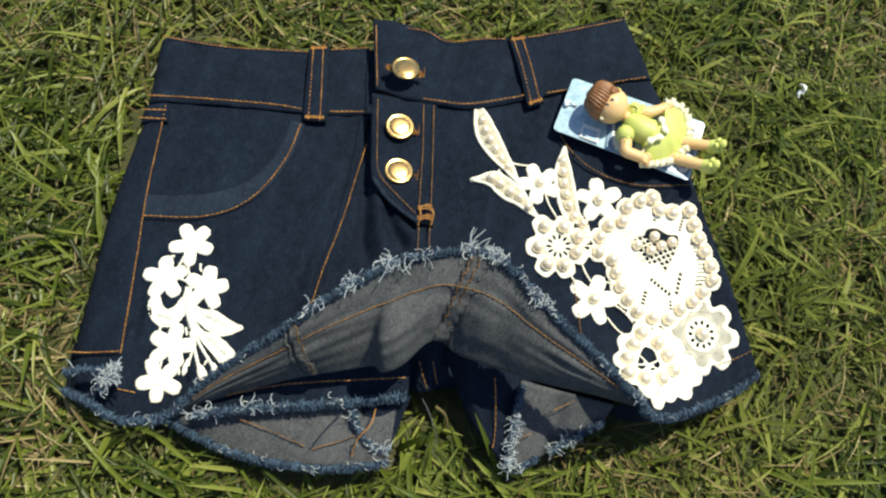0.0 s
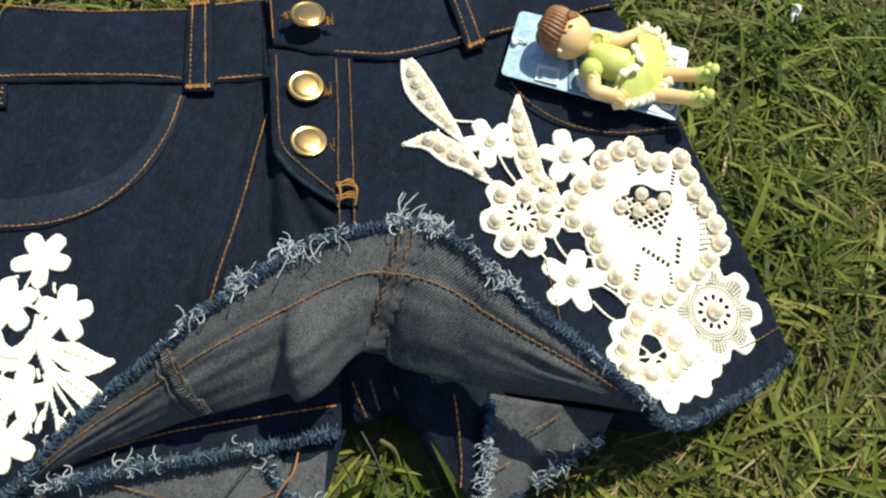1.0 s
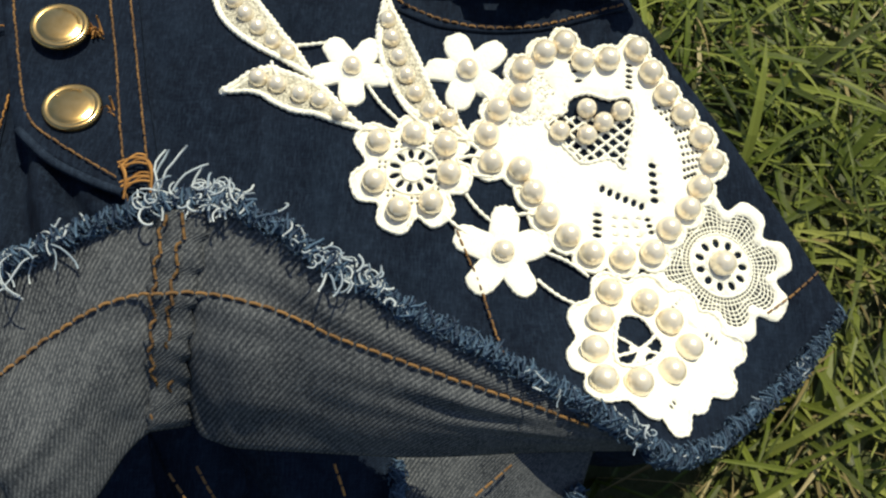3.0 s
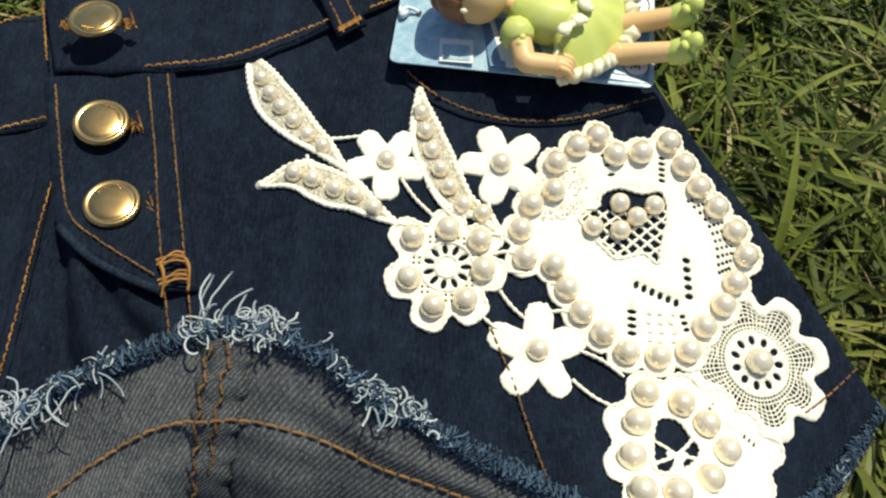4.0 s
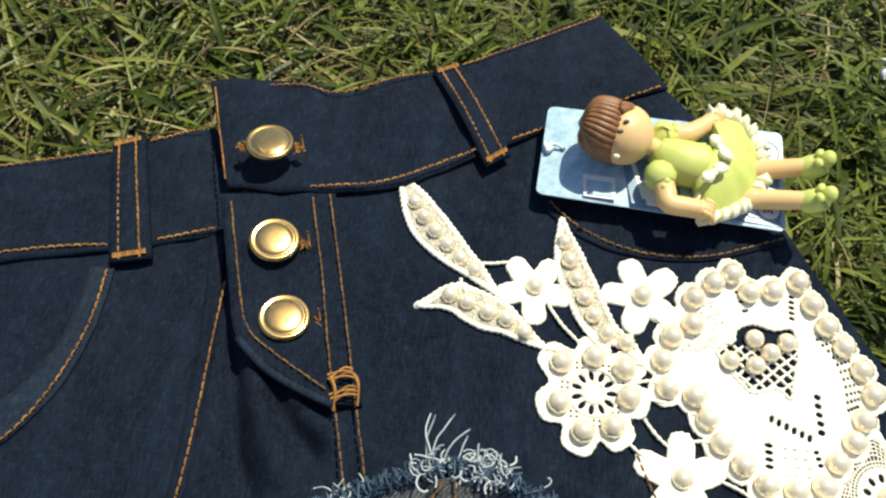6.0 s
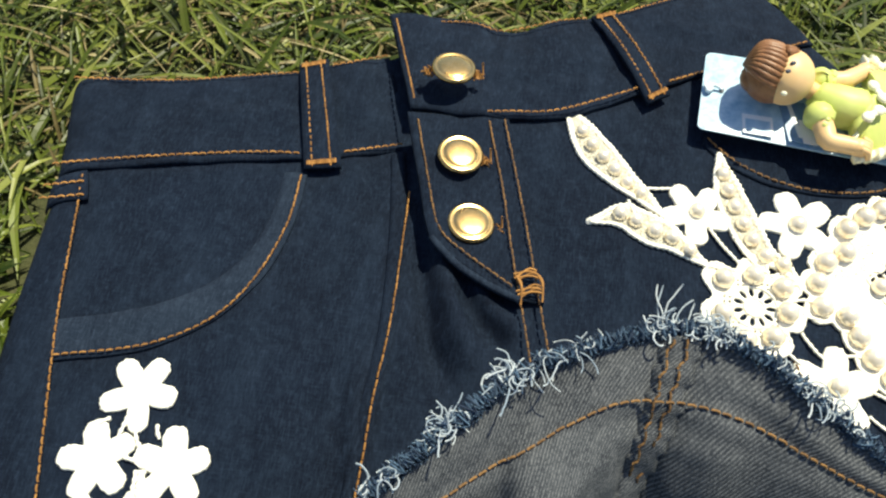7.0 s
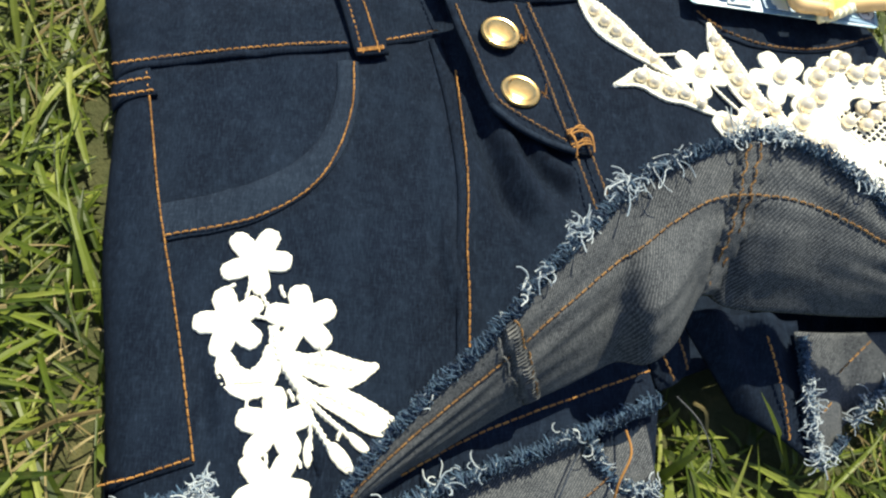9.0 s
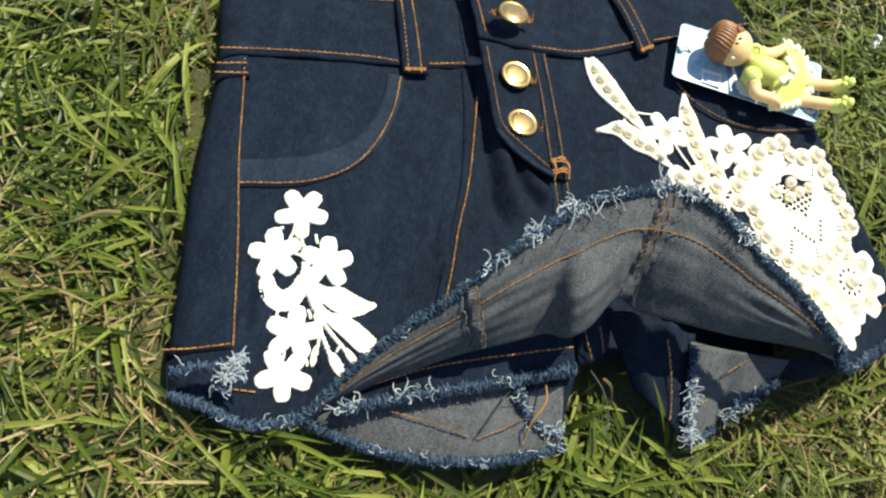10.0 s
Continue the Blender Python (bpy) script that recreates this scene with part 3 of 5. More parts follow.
# seams sewn in orange thread
for line, lift in (
        ([(-0.1949, 0.0530), (-0.1495, 0.0585), (-0.1174, 0.0657), (-0.0917, 0.0726)], 0.003), ([(-0.0772, 0.0793), (-0.0522, 0.0903)], 0.003),
        ([(-0.1841, 0.0036), (-0.1506, 0.0109), (-0.1001, 0.0216), (-0.0792, 0.0240)], 0.003), ([(-0.0608, 0.0286), (-0.0355, 0.0376)], 0.0028),
        ([(-0.0493, 0.1083), (-0.0379, 0.1142), (-0.0153, 0.1202), (0.0014, 0.1158), (0.0251, 0.1266), (0.0419, 0.1343)], 0.005), ([(0.0575, 0.1440), (0.0846, 0.1608), (0.1244, 0.1900)], 0.0036),
        ([(-0.0305, 0.0531), (-0.0194, 0.0554), (0.0042, 0.0611), (0.0281, 0.0661), (0.0505, 0.0778), (0.0676, 0.0881)], 0.0055), ([(0.0824, 0.0975), (0.1107, 0.1119), (0.1491, 0.1335)], 0.0036),
        ([(-0.0762, 0.0127), (-0.0761, -0.0117), (-0.0818, -0.0360), (-0.0936, -0.0569), (-0.1157, -0.0713), (-0.1498, -0.0812)], 0.0026),
        ([(-0.1685, -0.0005), (-0.1626, -0.0249), (-0.1539, -0.0646), (-0.1401, -0.1159), (-0.1275, -0.1688)], 0.0022),
        ([(-0.1826, -0.0087), (-0.1654, -0.0045)], 0.0036), ([(-0.1817, -0.0152), (-0.1630, -0.0109)], 0.0036),
        ([(-0.0287, 0.0123), (-0.0271, -0.0093), (-0.0250, -0.0479), (-0.0257, -0.0768), (-0.0251, -0.1003), (-0.0250, -0.1193), (-0.0256, -0.1344)], 0.0024),
        ([(-0.1607, -0.1767), (-0.1463, -0.1729), (-0.1283, -0.1668)], 0.001),
        ([(0.0993, 0.0653), (0.1099, 0.0555), (0.1254, 0.0463), (0.1445, 0.0419), (0.1655, 0.0438), (0.1948, 0.0552)], 0.0018),
        ([(0.1326, -0.0343), (0.1415, -0.0540), (0.1476, -0.0746), (0.1518, -0.0899)], 0.0012), ([(0.2431, -0.0583), (0.2539, -0.0504), (0.2645, -0.0412)], 0.0012),
        ([(-0.1224, -0.1889), (-0.1098, -0.1876)], 0.0012)):
    stitches("stitching", line, shorts, STITCH_DARK if line[0][0] > 0.09 and line[0][1] < 0.09 else None, lift)
stitches("stitching", [(x, y, H(x, y) + z) for (x, y), z in zip([(-0.0510, 0.1053), (-0.0442, 0.0847), (-0.0375, 0.0653), (-0.0338, 0.0540)], (0.013, 0.0135, 0.0135, 0.0135))], shorts, None, 0.0006, draped=False)
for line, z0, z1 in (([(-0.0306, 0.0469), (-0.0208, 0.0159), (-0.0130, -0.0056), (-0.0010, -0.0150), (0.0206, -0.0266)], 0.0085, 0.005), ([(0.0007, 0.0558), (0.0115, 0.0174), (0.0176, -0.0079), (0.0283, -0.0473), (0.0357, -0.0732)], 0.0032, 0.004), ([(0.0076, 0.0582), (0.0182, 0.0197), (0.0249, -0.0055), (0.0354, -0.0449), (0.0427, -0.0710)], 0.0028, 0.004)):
    stitches("stitching", [(x, y, H(x, y) + z0 + (z1 - z0) * i / (len(line) - 1)) for i, (x, y) in enumerate(line)], shorts, STITCH_DARK, 0.0006, draped=False)
# bar tack at the fly's foot: tangled thread
bm = bmesh.new()
for a, c in zip([(0.0204, -0.0219), (0.0209, -0.0235), (0.0222, -0.0291), (0.0230, -0.0305), (0.0207, -0.0218), (0.0287, -0.0192)], [(0.0286, -0.0188), (0.0300, -0.0209), (0.0310, -0.0253), (0.0319, -0.0271), (0.0240, -0.0336), (0.0323, -0.0309)]):
    mid = (Vector(a) + Vector(c)) / 2
    for o in (-0.0006, 0.0006):
        tube(bm, smooth_line([Vector((a[0] + o, a[1] - o, H(*a) + 0.0062)), Vector((mid.x + 0.001, mid.y + 0.0015 + o, H(*mid) + 0.0070)), Vector((c[0], c[1] + o, H(*c) + 0.0062))], 8), 0.00042, 5)
part("bar_tack", bm, STITCH, shorts)["kind"] = "stuff"


# buttons
def button(at, turn, tx, ty):
    c = Vector(at)
    b = bmesh.new()
    prof = [(0.0, 0.0034), (0.0028, 0.0034), (0.0055, 0.0032), (0.0070, 0.0029), (0.0075, 0.0026), (0.0078, 0.0026), (0.0084, 0.0029), (0.0092, 0.0028), (0.0098, 0.0022), (0.0100, 0.0013), (0.0093, 0.0004), (0.004, 0.0), (0.003, -0.004)]
    n = 40
    rings = [[b.verts.new((r * math.cos(2 * math.pi * s / n), r * math.sin(2 * math.pi * s / n), z)) for s in range(n)] for r, z in prof[1:]]
    for p, q in zip(rings, rings[1:]):
        for s in range(n):
            b.faces.new((p[s], q[s], q[(s + 1) % n], p[(s + 1) % n]))
    b.faces.new(rings[0])
    b.faces.new(rings[-1][::-1])
    bmesh.ops.recalc_face_normals(b, faces=b.faces)
    tilt = Matrix.Translation(c) @ pose(0, 0, 0, tx, ty, turn)
    b.transform(tilt)
    e = part("button", b, GOLD, shorts, "brass shank button with a domed face")
    b = bmesh.new()
    for s in range(9):   # small raised marks along the rim
        a = -2.4 + 0.16 * s
        bmesh.ops.create_cube(b, size=1, matrix=tilt @ pose(0.0065 * math.cos(a), 0.0065 * math.sin(a), 0.0031, 0, 0, math.degrees(a)) @ Matrix.Diagonal((0.0009, 0.0005, 0.0004, 1)))
    part("raised_mark", b, GOLD, e)
    b = bmesh.new()   # the buttonhole's thread showing at both sides
    for sx in (-1, 1):
        for s in range(26):
            q = c + Vector((sx * random.uniform(0.0085, 0.0132), random.uniform(-0.0014, 0.0014) + 0.0012 * sx, random.uniform(-0.0035, -0.0005)))
            d = Vector((random.uniform(-1, 1), random.uniform(-1, 1), random.uniform(-0.2, 0.9))) * 0.0015
            tube(b, [q - d, q + Vector((0, 0, 0.0006)), q + d], 0.00035, 4)
    q = c + Vector((0.0135, 0.001, -0.001))
    tube(b, smooth_line([q, q + Vector((-0.0006, 0.002, 0.002)), q + Vector((-0.001, 0.0035, 0.0045))], 5), 0.0004, 4)
    part("buttonhole_thread", b, STITCH, e)


for at, turn, tx, ty in zip([(-0.0190, 0.0722, 0.0425), (-0.0095, 0.0304, 0.0365), (-0.0003, -0.0002, 0.0325)], (20, 150, 215), (-7, 3, 2), (3, -3, -5)):
    button(at, turn, tx, ty)

# the turned-up crotch flap, inside out
EDGE = [(-0.0932, -0.2016, 0.0140), (-0.0813, -0.1946, 0.0200), (-0.0703, -0.1777, 0.0310), (-0.0530, -0.1580, 0.0470), (-0.0250, -0.1329, 0.0740), (-0.0136, -0.1190, 0.0830), (0.0186, -0.0862, 0.0920), (0.0382, -0.0753, 0.0980), (0.0651, -0.0666, 0.1030), (0.0840, -0.0718, 0.1060), (0.1010, -0.0825, 0.1055), (0.1145, -0.0875, 0.0990), (0.1447, -0.0992, 0.0895), (0.1832, -0.1131, 0.0700)]
FOLD = [(-0.0928, -0.2027, 0.0080), (-0.0796, -0.1942, 0.0120), (-0.0622, -0.1808, 0.0200), (-0.0411, -0.1677, 0.0280), (-0.0169, -0.1542, 0.0380), (0.0077, -0.1430, 0.0440), (0.0290, -0.1318, 0.0465), (0.0420, -0.1240, 0.0530), (0.0510, -0.1150, 0.0640), (0.0590, -0.1125, 0.0665), (0.0680, -0.1145, 0.0600), (0.0824, -0.1158, 0.0615), (0.1212, -0.1168, 0.0640), (0.1553, -0.1142, 0.0645), (0.1874, -0.1121, 0.0620)]


def flap_point(u, v, p):
    w = math.sin(math.pi * v) * min(1.0, 6 * u, 6 * (1 - u))
    n = Vector((0, -0.6, 0.8))
    g = 0.0055 * w
    # a pillow of slack cloth beside the crotch seam, with a sharp fall at its far side
    s = (u - 0.458 - 0.045 * (1 - v) ** 2) / 0.0045
    rise = 1 / (1 + math.exp(-max(-30.0, min(30.0, s))))
    fall = max(0.0, min(1.0, (0.605 - u) / 0.125))
    g += 0.0165 * rise * fall * fall * (3 - 2 * fall) * max(0.0, min(1.0, (v - 0.22) / 0.4))
    # the seam is drawn in towards its foot, with small puckers round it
    g -= 0.006 * math.exp(-((u - 0.600) / 0.022) ** 2 - ((v - 1.0) / 0.4) ** 2)
    g += 0.0018 * math.sin(u * 190 - v * 9) * math.exp(-((u - 0.60) / 0.035) ** 2 - ((v - 0.85) / 0.22) ** 2)
    g += 0.004 * math.exp(-((u - 0.665) / 0.03) ** 2 - ((v - 0.6) / 0.3) ** 2)
    g -= 0.0030 * math.exp(-((u - 0.60 - 0.05 * (1 - v)) / 0.008) ** 2) * v
    g += wrinkle(u, v, 0.12, 0.0022, 8) * w 
    return p + n * g


flap = part("crotch_flap", loft(EDGE, FOLD, 140, 36, 0.0009, 0.0, flap_point, False), INSIDE, shorts, "turned-up crotch showing the grey inside of the denim")
part("flap_outside", loft([(x, y + 0.0012, z - 0.0014) for x, y, z in EDGE], [(x, y + 0.002, z - 0.002) for x, y, z in FOLD], 140, 30, 0.001, -0.0004, flap_point, False), DENIM, flap)
LE, LF = smooth_line([Vector(p) for p in EDGE], 200), smooth_line([Vector(p) for p in FOLD], 200)


def on_flap(u, v, lift=0.0012):
    i = min(199, max(0, int(u * 199)))
    q = flap_point(u, v, LE[i].lerp(LF[i], v))
    return tuple(q + Vector((0, -0.4, 0.9)) * lift)


stitches("stitching", [on_flap(0.06 + 0.88 * i / 60, 0.27 + 0.05 * math.sin(math.pi * i / 60), 0.0005 + 0.0030 * math.exp(-((0.06 + 0.88 * i / 60 - 0.622) / 0.018) ** 4)) for i in range(61)], flap, STITCH_DARK, 0.0003, draped=False)
CROTCH, LEG = (0.636, 0.594), (0.318, 0.335)      # the seams' ends along the raw edge and along the fold


def seam(ends, off, v, lift):
    return on_flap(ends[0] + (ends[1] - ends[0]) * v + off, v, lift)


for off in (-0.010, 0.003):
    stitches("seam_stitching", [seam(CROTCH, off, 0.03 + 0.93 * i / 40, 0.0034) for i in range(41)], flap, STITCH_DARK, 0.0002, draped=False)
stitches("seam_stitching", [seam(LEG, 0.007, 0.03 + 0.93 * i / 10, 0.0030) for i in range(11)], flap, STITCH_DARK, 0.0002, draped=False)
stitches("seam_stitching", [seam(LEG, -0.016, 0.05 + 0.9 * i / 10, 0.0014) for i in range(11)], flap, OVERLOCK, 0.0002, draped=False)
# overlocked ladder of thread across the leg seam
bm = bmesh.new()
for i in range(26):
    v = 0.05 + 0.9 * i / 25
    tube(bm, [Vector(seam(LEG, -0.004, v, 0.0026)), Vector(seam(LEG, 0.003, v + 0.012, 0.0036)), Vector(seam(LEG, 0.010, v, 0.0024))], 0.00042, 4)
part("overlock_thread", bm, OVERLOCK, flap)["kind"] = "stuff"


def flap_strip(ends, width, name, rise):
    a = [seam(ends, -width, 0.01 + 0.97 * i / 40, 0.0004) for i in range(41)]
    c = [seam(ends, width, 0.01 + 0.97 * i / 40, 0.0004) for i in range(41)]
    part(name, loft(a, c, 60, 8, 0.0016, 0.0, lambda u, v, p: p + Vector((0, -0.4, 0.9)) * (rise * (1 - (2 * v - 1) ** 4)), False), INSIDE, flap)


flap_strip(CROTCH, 0.017, "crotch_seam", 0.0018)
flap_strip(LEG, 0.011, "leg_seam", 0.0022)
fray("frayed_hem", [Vector(p) + Vector((0, 0.001, 0.0005)) for p in EDGE], shorts, 0.0026, 30, 0.006, 0.10, out=(-0.2, 0.5, 0.3),
     tufts=((0.345, 12, 0.005, 0.008), (0.372, 12, 0.005, 0.008), (0.425, 40, 0.008, 0.010), (0.492, 40, 0.009, 0.011), (0.535, 12, 0.014, 0.015), (0.622, 36, 0.008, 0.010), (0.657, 60, 0.008, 0.008), (0.745, 46, 0.008, 0.007), (0.775, 34, 0.007, 0.006), (0.90, 6, 0.02, 0.010), (0.985, 16, 0.005, 0.007)))
# the long loose tuft where the crotch seam ends
bm = bmesh.new()
for k in range(5):
    p = Vector(on_flap(0.622 + random.gauss(0, 0.006), 0.0))
    go = Vector((random.gauss(0, 0.3), random.uniform(0.5, 1.0), random.uniform(0, 0.4))).normalized()
    seg = [p]
    ll = random.uniform(0.008, 0.019)
    for s in range(7):
        p = p + go * ll / 7
        go = (go + Vector((random.gauss(0.06, 0.12), random.gauss(0, 0.1), random.gauss(-0.05, 0.1)))).normalized()
        seg.append(p)
    tube(bm, seg, 0.0003, 3)
part("thread_tuft", bm, FRAY_PALE, shorts)["kind"] = "stuff"

# back panels seen under the flap
# first a hidden denim sheet, added to keep the gap below the crotch dark
part("back_panel", loft([(-0.0854, -0.1638, 0.0120), (-0.0358, -0.1285, 0.0120), (0.0355, -0.0889, 0.0120), (0.1025, -0.0749, 0.0120), (0.1773, -0.0753, 0.0140)], [(-0.0750, -0.1916, 0.0050), (-0.0219, -0.1665, 0.0060), (0.0556, -0.1331, 0.0060), (0.1139, -0.1137, 0.0060), (0.1833, -0.1052, 0.0120)], 60, 12, 0.0014, 0.0, None, False), DENIM, shorts)
part("back_panel", loft([(-0.0838, -0.1941, 0.0100), (-0.0603, -0.1798, 0.0120), (-0.0284, -0.1667, 0.0160), (0.0108, -0.1528, 0.0180), (0.0460, -0.1420, 0.0200)], [(-0.0843, -0.1983, 0.0060), (-0.0498, -0.2032, 0.0060), (-0.0153, -0.2026, 0.0080), (0.0251, -0.1939, 0.0100), (0.0526, -0.1828, 0.0120)], 60, 16, 0.0014, 0.0,
     lambda u, v, p: Vector((p.x, p.y, p.z + 0.003 * math.sin(math.pi * v) + wrinkle(p.x, p.y, 0.03, 0.0015, 6))), False), INSIDE, shorts, "grey inside of the back leg")
part("back_panel", loft([(-0.0669, -0.1780, 0.0200), (-0.0409, -0.1603, 0.0240), (-0.0088, -0.1386, 0.0260), (0.0183, -0.1208, 0.0280), (0.0430, -0.1075, 0.0300)], [(-0.0718, -0.1927, 0.0180), (-0.0351, -0.1760, 0.0210), (0.0002, -0.1637, 0.0230), (0.0259, -0.1539, 0.0240), (0.0520, -0.1421, 0.0250)], 60, 12, 0.0014, 0.0,
     lambda u, v, p: Vector((p.x, p.y, p.z + wrinkle(p.x, p.y, 0.03, 0.001, 6))), False), DENIM, shorts)
part("back_panel", loft([(0.0257, -0.1532, 0.0220), (0.0340, -0.1506, 0.0220), (0.0538, -0.1399, 0.0220)], [(0.0324, -0.1726, 0.0140), (0.0425, -0.1766, 0.0140), (0.0513, -0.1720, 0.0130)], 14, 10, 0.0014, 0.0, None, False), DENIM, shorts)
part("back_panel", loft([(0.0430, -0.1075, 0.0300), (0.0538, -0.1050, 0.0340), (0.0686, -0.1030, 0.0300)], [(0.0568, -0.1359, 0.0160), (0.0653, -0.1321, 0.0200), (0.0729, -0.1225, 0.0180)], 20, 12, 0.0014, 0.0, None, False), DENIM, shorts)
part("back_panel", loft([(0.0633, -0.1058, 0.0340), (0.0842, -0.1060, 0.0320), (0.1199, -0.1054, 0.0300)], [(0.0937, -0.1422, 0.0120), (0.1115, -0.1550, 0.0120), (0.1268, -0.1650, 0.0120)], 24, 20, 0.0014, 0.0,
     lambda u, v, p: Vector((p.x, p.y, p.z + 0.004 * math.sin(3.1 * u) - 0.003 * math.cos(u * 14) * (1 - v))), False), DENIM, shorts)
part("back_panel", loft([(0.1175, -0.1107, 0.0300), (0.1420, -0.1092, 0.0280), (0.1773, -0.1084, 0.0340)], [(0.1268, -0.1650, 0.0120), (0.1435, -0.1510, 0.0100), (0.1759, -0.1179, 0.0240)], 30, 16, 0.0014, 0.0,
     lambda u, v, p: Vector((p.x, p.y, p.z - 0.008 * math.exp(-((u - 0.45) / 0.09) ** 2) * v)), False), INSIDE, shorts, "grey inside of the back leg")
for line in ([(-0.0529, -0.1747, 0.0260), (-0.0293, -0.1616, 0.0270), (-0.0042, -0.1510, 0.0285), (0.0216, -0.1415, 0.0300), (0.0476, -0.1318, 0.0305)], [(0.0520, -0.1200, 0.0310), (0.0568, -0.1267, 0.0260), (0.0622, -0.1332, 0.0205)], [(0.0600, -0.1179, 0.0330), (0.0638, -0.1240, 0.0290), (0.0674, -0.1291, 0.0235)],
             [(0.0998, -0.1159, 0.0345), (0.1060, -0.1318, 0.0280), (0.1109, -0.1471, 0.0200), (0.1123, -0.1556, 0.0165)], [(-0.0431, -0.1848, 0.0160), (-0.0210, -0.1859, 0.0155), (0.0014, -0.1882, 0.0135)], [(0.0058, -0.1883, 0.0135), (0.0201, -0.1794, 0.0170), (0.0317, -0.1708, 0.0170)],
             [(0.1363, -0.1274, 0.0265), (0.1447, -0.1202, 0.0275), (0.1533, -0.1128, 0.0305)], [(0.1279, -0.1438, 0.0210), (0.1340, -0.1383, 0.0210)]):
    stitches("stitching", line, shorts, STITCH if len(line) > 3 else STITCH_DARK, 0.0012, draped=False)
fray("frayed_hem", [(-0.0684, -0.1908, 0.0215), (-0.0346, -0.1763, 0.0240), (0.0002, -0.1635, 0.0260), (0.0257, -0.1535, 0.0270), (0.0512, -0.1426, 0.0280)], shorts, 0.0032, 22, 0.0075, 0.12, tufts=((0.05, 24, 0.03, 0.010), (0.28, 16, 0.05, 0.012)))
fray("frayed_hem", [(0.0219, -0.1584, 0.0240), (0.0253, -0.1651, 0.0210), (0.0321, -0.1720, 0.0165), (0.0415, -0.1760, 0.0155), (0.0511, -0.1741, 0.0150)], shorts, 0.0028, 24, 0.008, 0.3, tufts=((0.8, 34, 0.12, 0.007),))
fray("frayed_hem", [(-0.0839, -0.1976, 0.0090), (-0.0493, -0.2034, 0.0085), (-0.0150, -0.2028, 0.0105), (0.0252, -0.1941, 0.0125), (0.0528, -0.1816, 0.0145)], shorts, 0.0028, 20, 0.008, 0.22)
fray("frayed_hem", [(0.1188, -0.1139, 0.0330), (0.1197, -0.1258, 0.0290), (0.1215, -0.1441, 0.0220), (0.1253, -0.1643, 0.0150)], shorts, 0.0026, 24, 0.010, 0.65, tufts=((0.4, 16, 0.1, 0.008), (0.8, 40, 0.12, 0.008), (0.95, 30, 0.04, 0.009)))
fray("frayed_hem", [(0.1273, -0.1649, 0.0130), (0.1430, -0.1514, 0.0125)], shorts, 0.0022, 24, 0.009, 0.5)
fray("frayed_hem", [(0.1495, -0.1448, 0.0100), (0.1602, -0.1330, 0.0160), (0.1753, -0.1184, 0.0260)], shorts, 0.0026, 24, 0.010, 0.5, tufts=((0.25, 50, 0.14, 0.008),))
fray("frayed_hem", [(0.1833, -0.1131, 0.0680), (0.1994, -0.1115, 0.0500), (0.2202, -0.1013, 0.0350), (0.2518, -0.0772, 0.0240), (0.2744, -0.0524, 0.0160)], shorts, 0.0030, 20, 0.008, 0.12)
fray("frayed_hem", [(-0.1516, -0.1905, 0.0160), (-0.1426, -0.1862, 0.0190), (-0.1310, -0.1829, 0.0210), (-0.1213, -0.1792, 0.0220)], shorts, 0.0026, 20, 0.008, 0.2)
fray("frayed_hem", [(-0.1503, -0.1990, 0.0100), (-0.1340, -0.2014, 0.0120), (-0.1137, -0.2064, 0.0120), (-0.0954, -0.2023, 0.0140), (-0.0810, -0.1963, 0.0180)], shorts, 0.0028, 22, 0.008, 0.2)
fray("frayed_hem", [(-0.1209, -0.1788, 0.0240), (-0.1239, -0.1859, 0.0220), (-0.1277, -0.1941, 0.0180)], shorts, 0.0036, 30, 0.008, 0.6, tufts=((0.3, 90, 0.22, 0.008), (0.6, 60, 0.2, 0.010)))
bm = bmesh.new()
tube(bm, smooth_line([(0.0351, -0.1557, 0.0280), (0.0353, -0.1652, 0.0300), (0.0304, -0.1759, 0.0260), (0.0301, -0.1853, 0.0160)], 20), 0.0005, 5)
part("loose_thread", bm, STITCH, shorts)
bm = bmesh.new()
tube(bm, smooth_line([(0.0165, -0.1623, 0.0270), (0.0118, -0.1715, 0.0245), (0.0085, -0.1790, 0.0225), (0.0047, -0.1875, 0.0180)], 16), 0.00035, 4)
part("loose_thread", bm, INK, shorts, "dark loose thread")
bm = bmesh.new()
tube(bm, smooth_line([(0.0609, -0.1400, 0.0240), (0.0700, -0.1500, 0.0230), (0.0774, -0.1609, 0.0150), (0.0771, -0.1680, 0.0100)], 16), 0.00035, 4)
part("loose_thread", bm, OVERLOCK, shorts, "pale loose thread")
bm = bmesh.new()
for a, b, c in (((0.2765, 0.1925, 0.014), (0.2795, 0.1880, 0.017), (0.2790, 0.1830, 0.015)), ((0.2790, 0.1860, 0.016), (0.2760, 0.1830, 0.015), (0.2770, 0.1795, 0.013))):
    tube(bm, smooth_line([a, b, c], 10), 0.0014, 6, lambda t: 0.35 + 0.8 * math.sin(math.pi * t))
tagged(part("fluff", bm, PAPER), "small scrap of white fluff caught in the grass", "fluff")



def settle(p):
    """The slack front beside the fly lies lower than the rest."""
    w = math.exp(-((p.x + 0.055) / 0.075) ** 2 - ((p.y - 0.03) / 0.075) ** 2) * min(1.0, max(0.0, (-0.012 - p.x) / 0.018))
    d = 0.010 * w
    return Vector((d * (p.x + 0.03) / 0.37, d * (p.y + 0.215) / 0.37, -d))


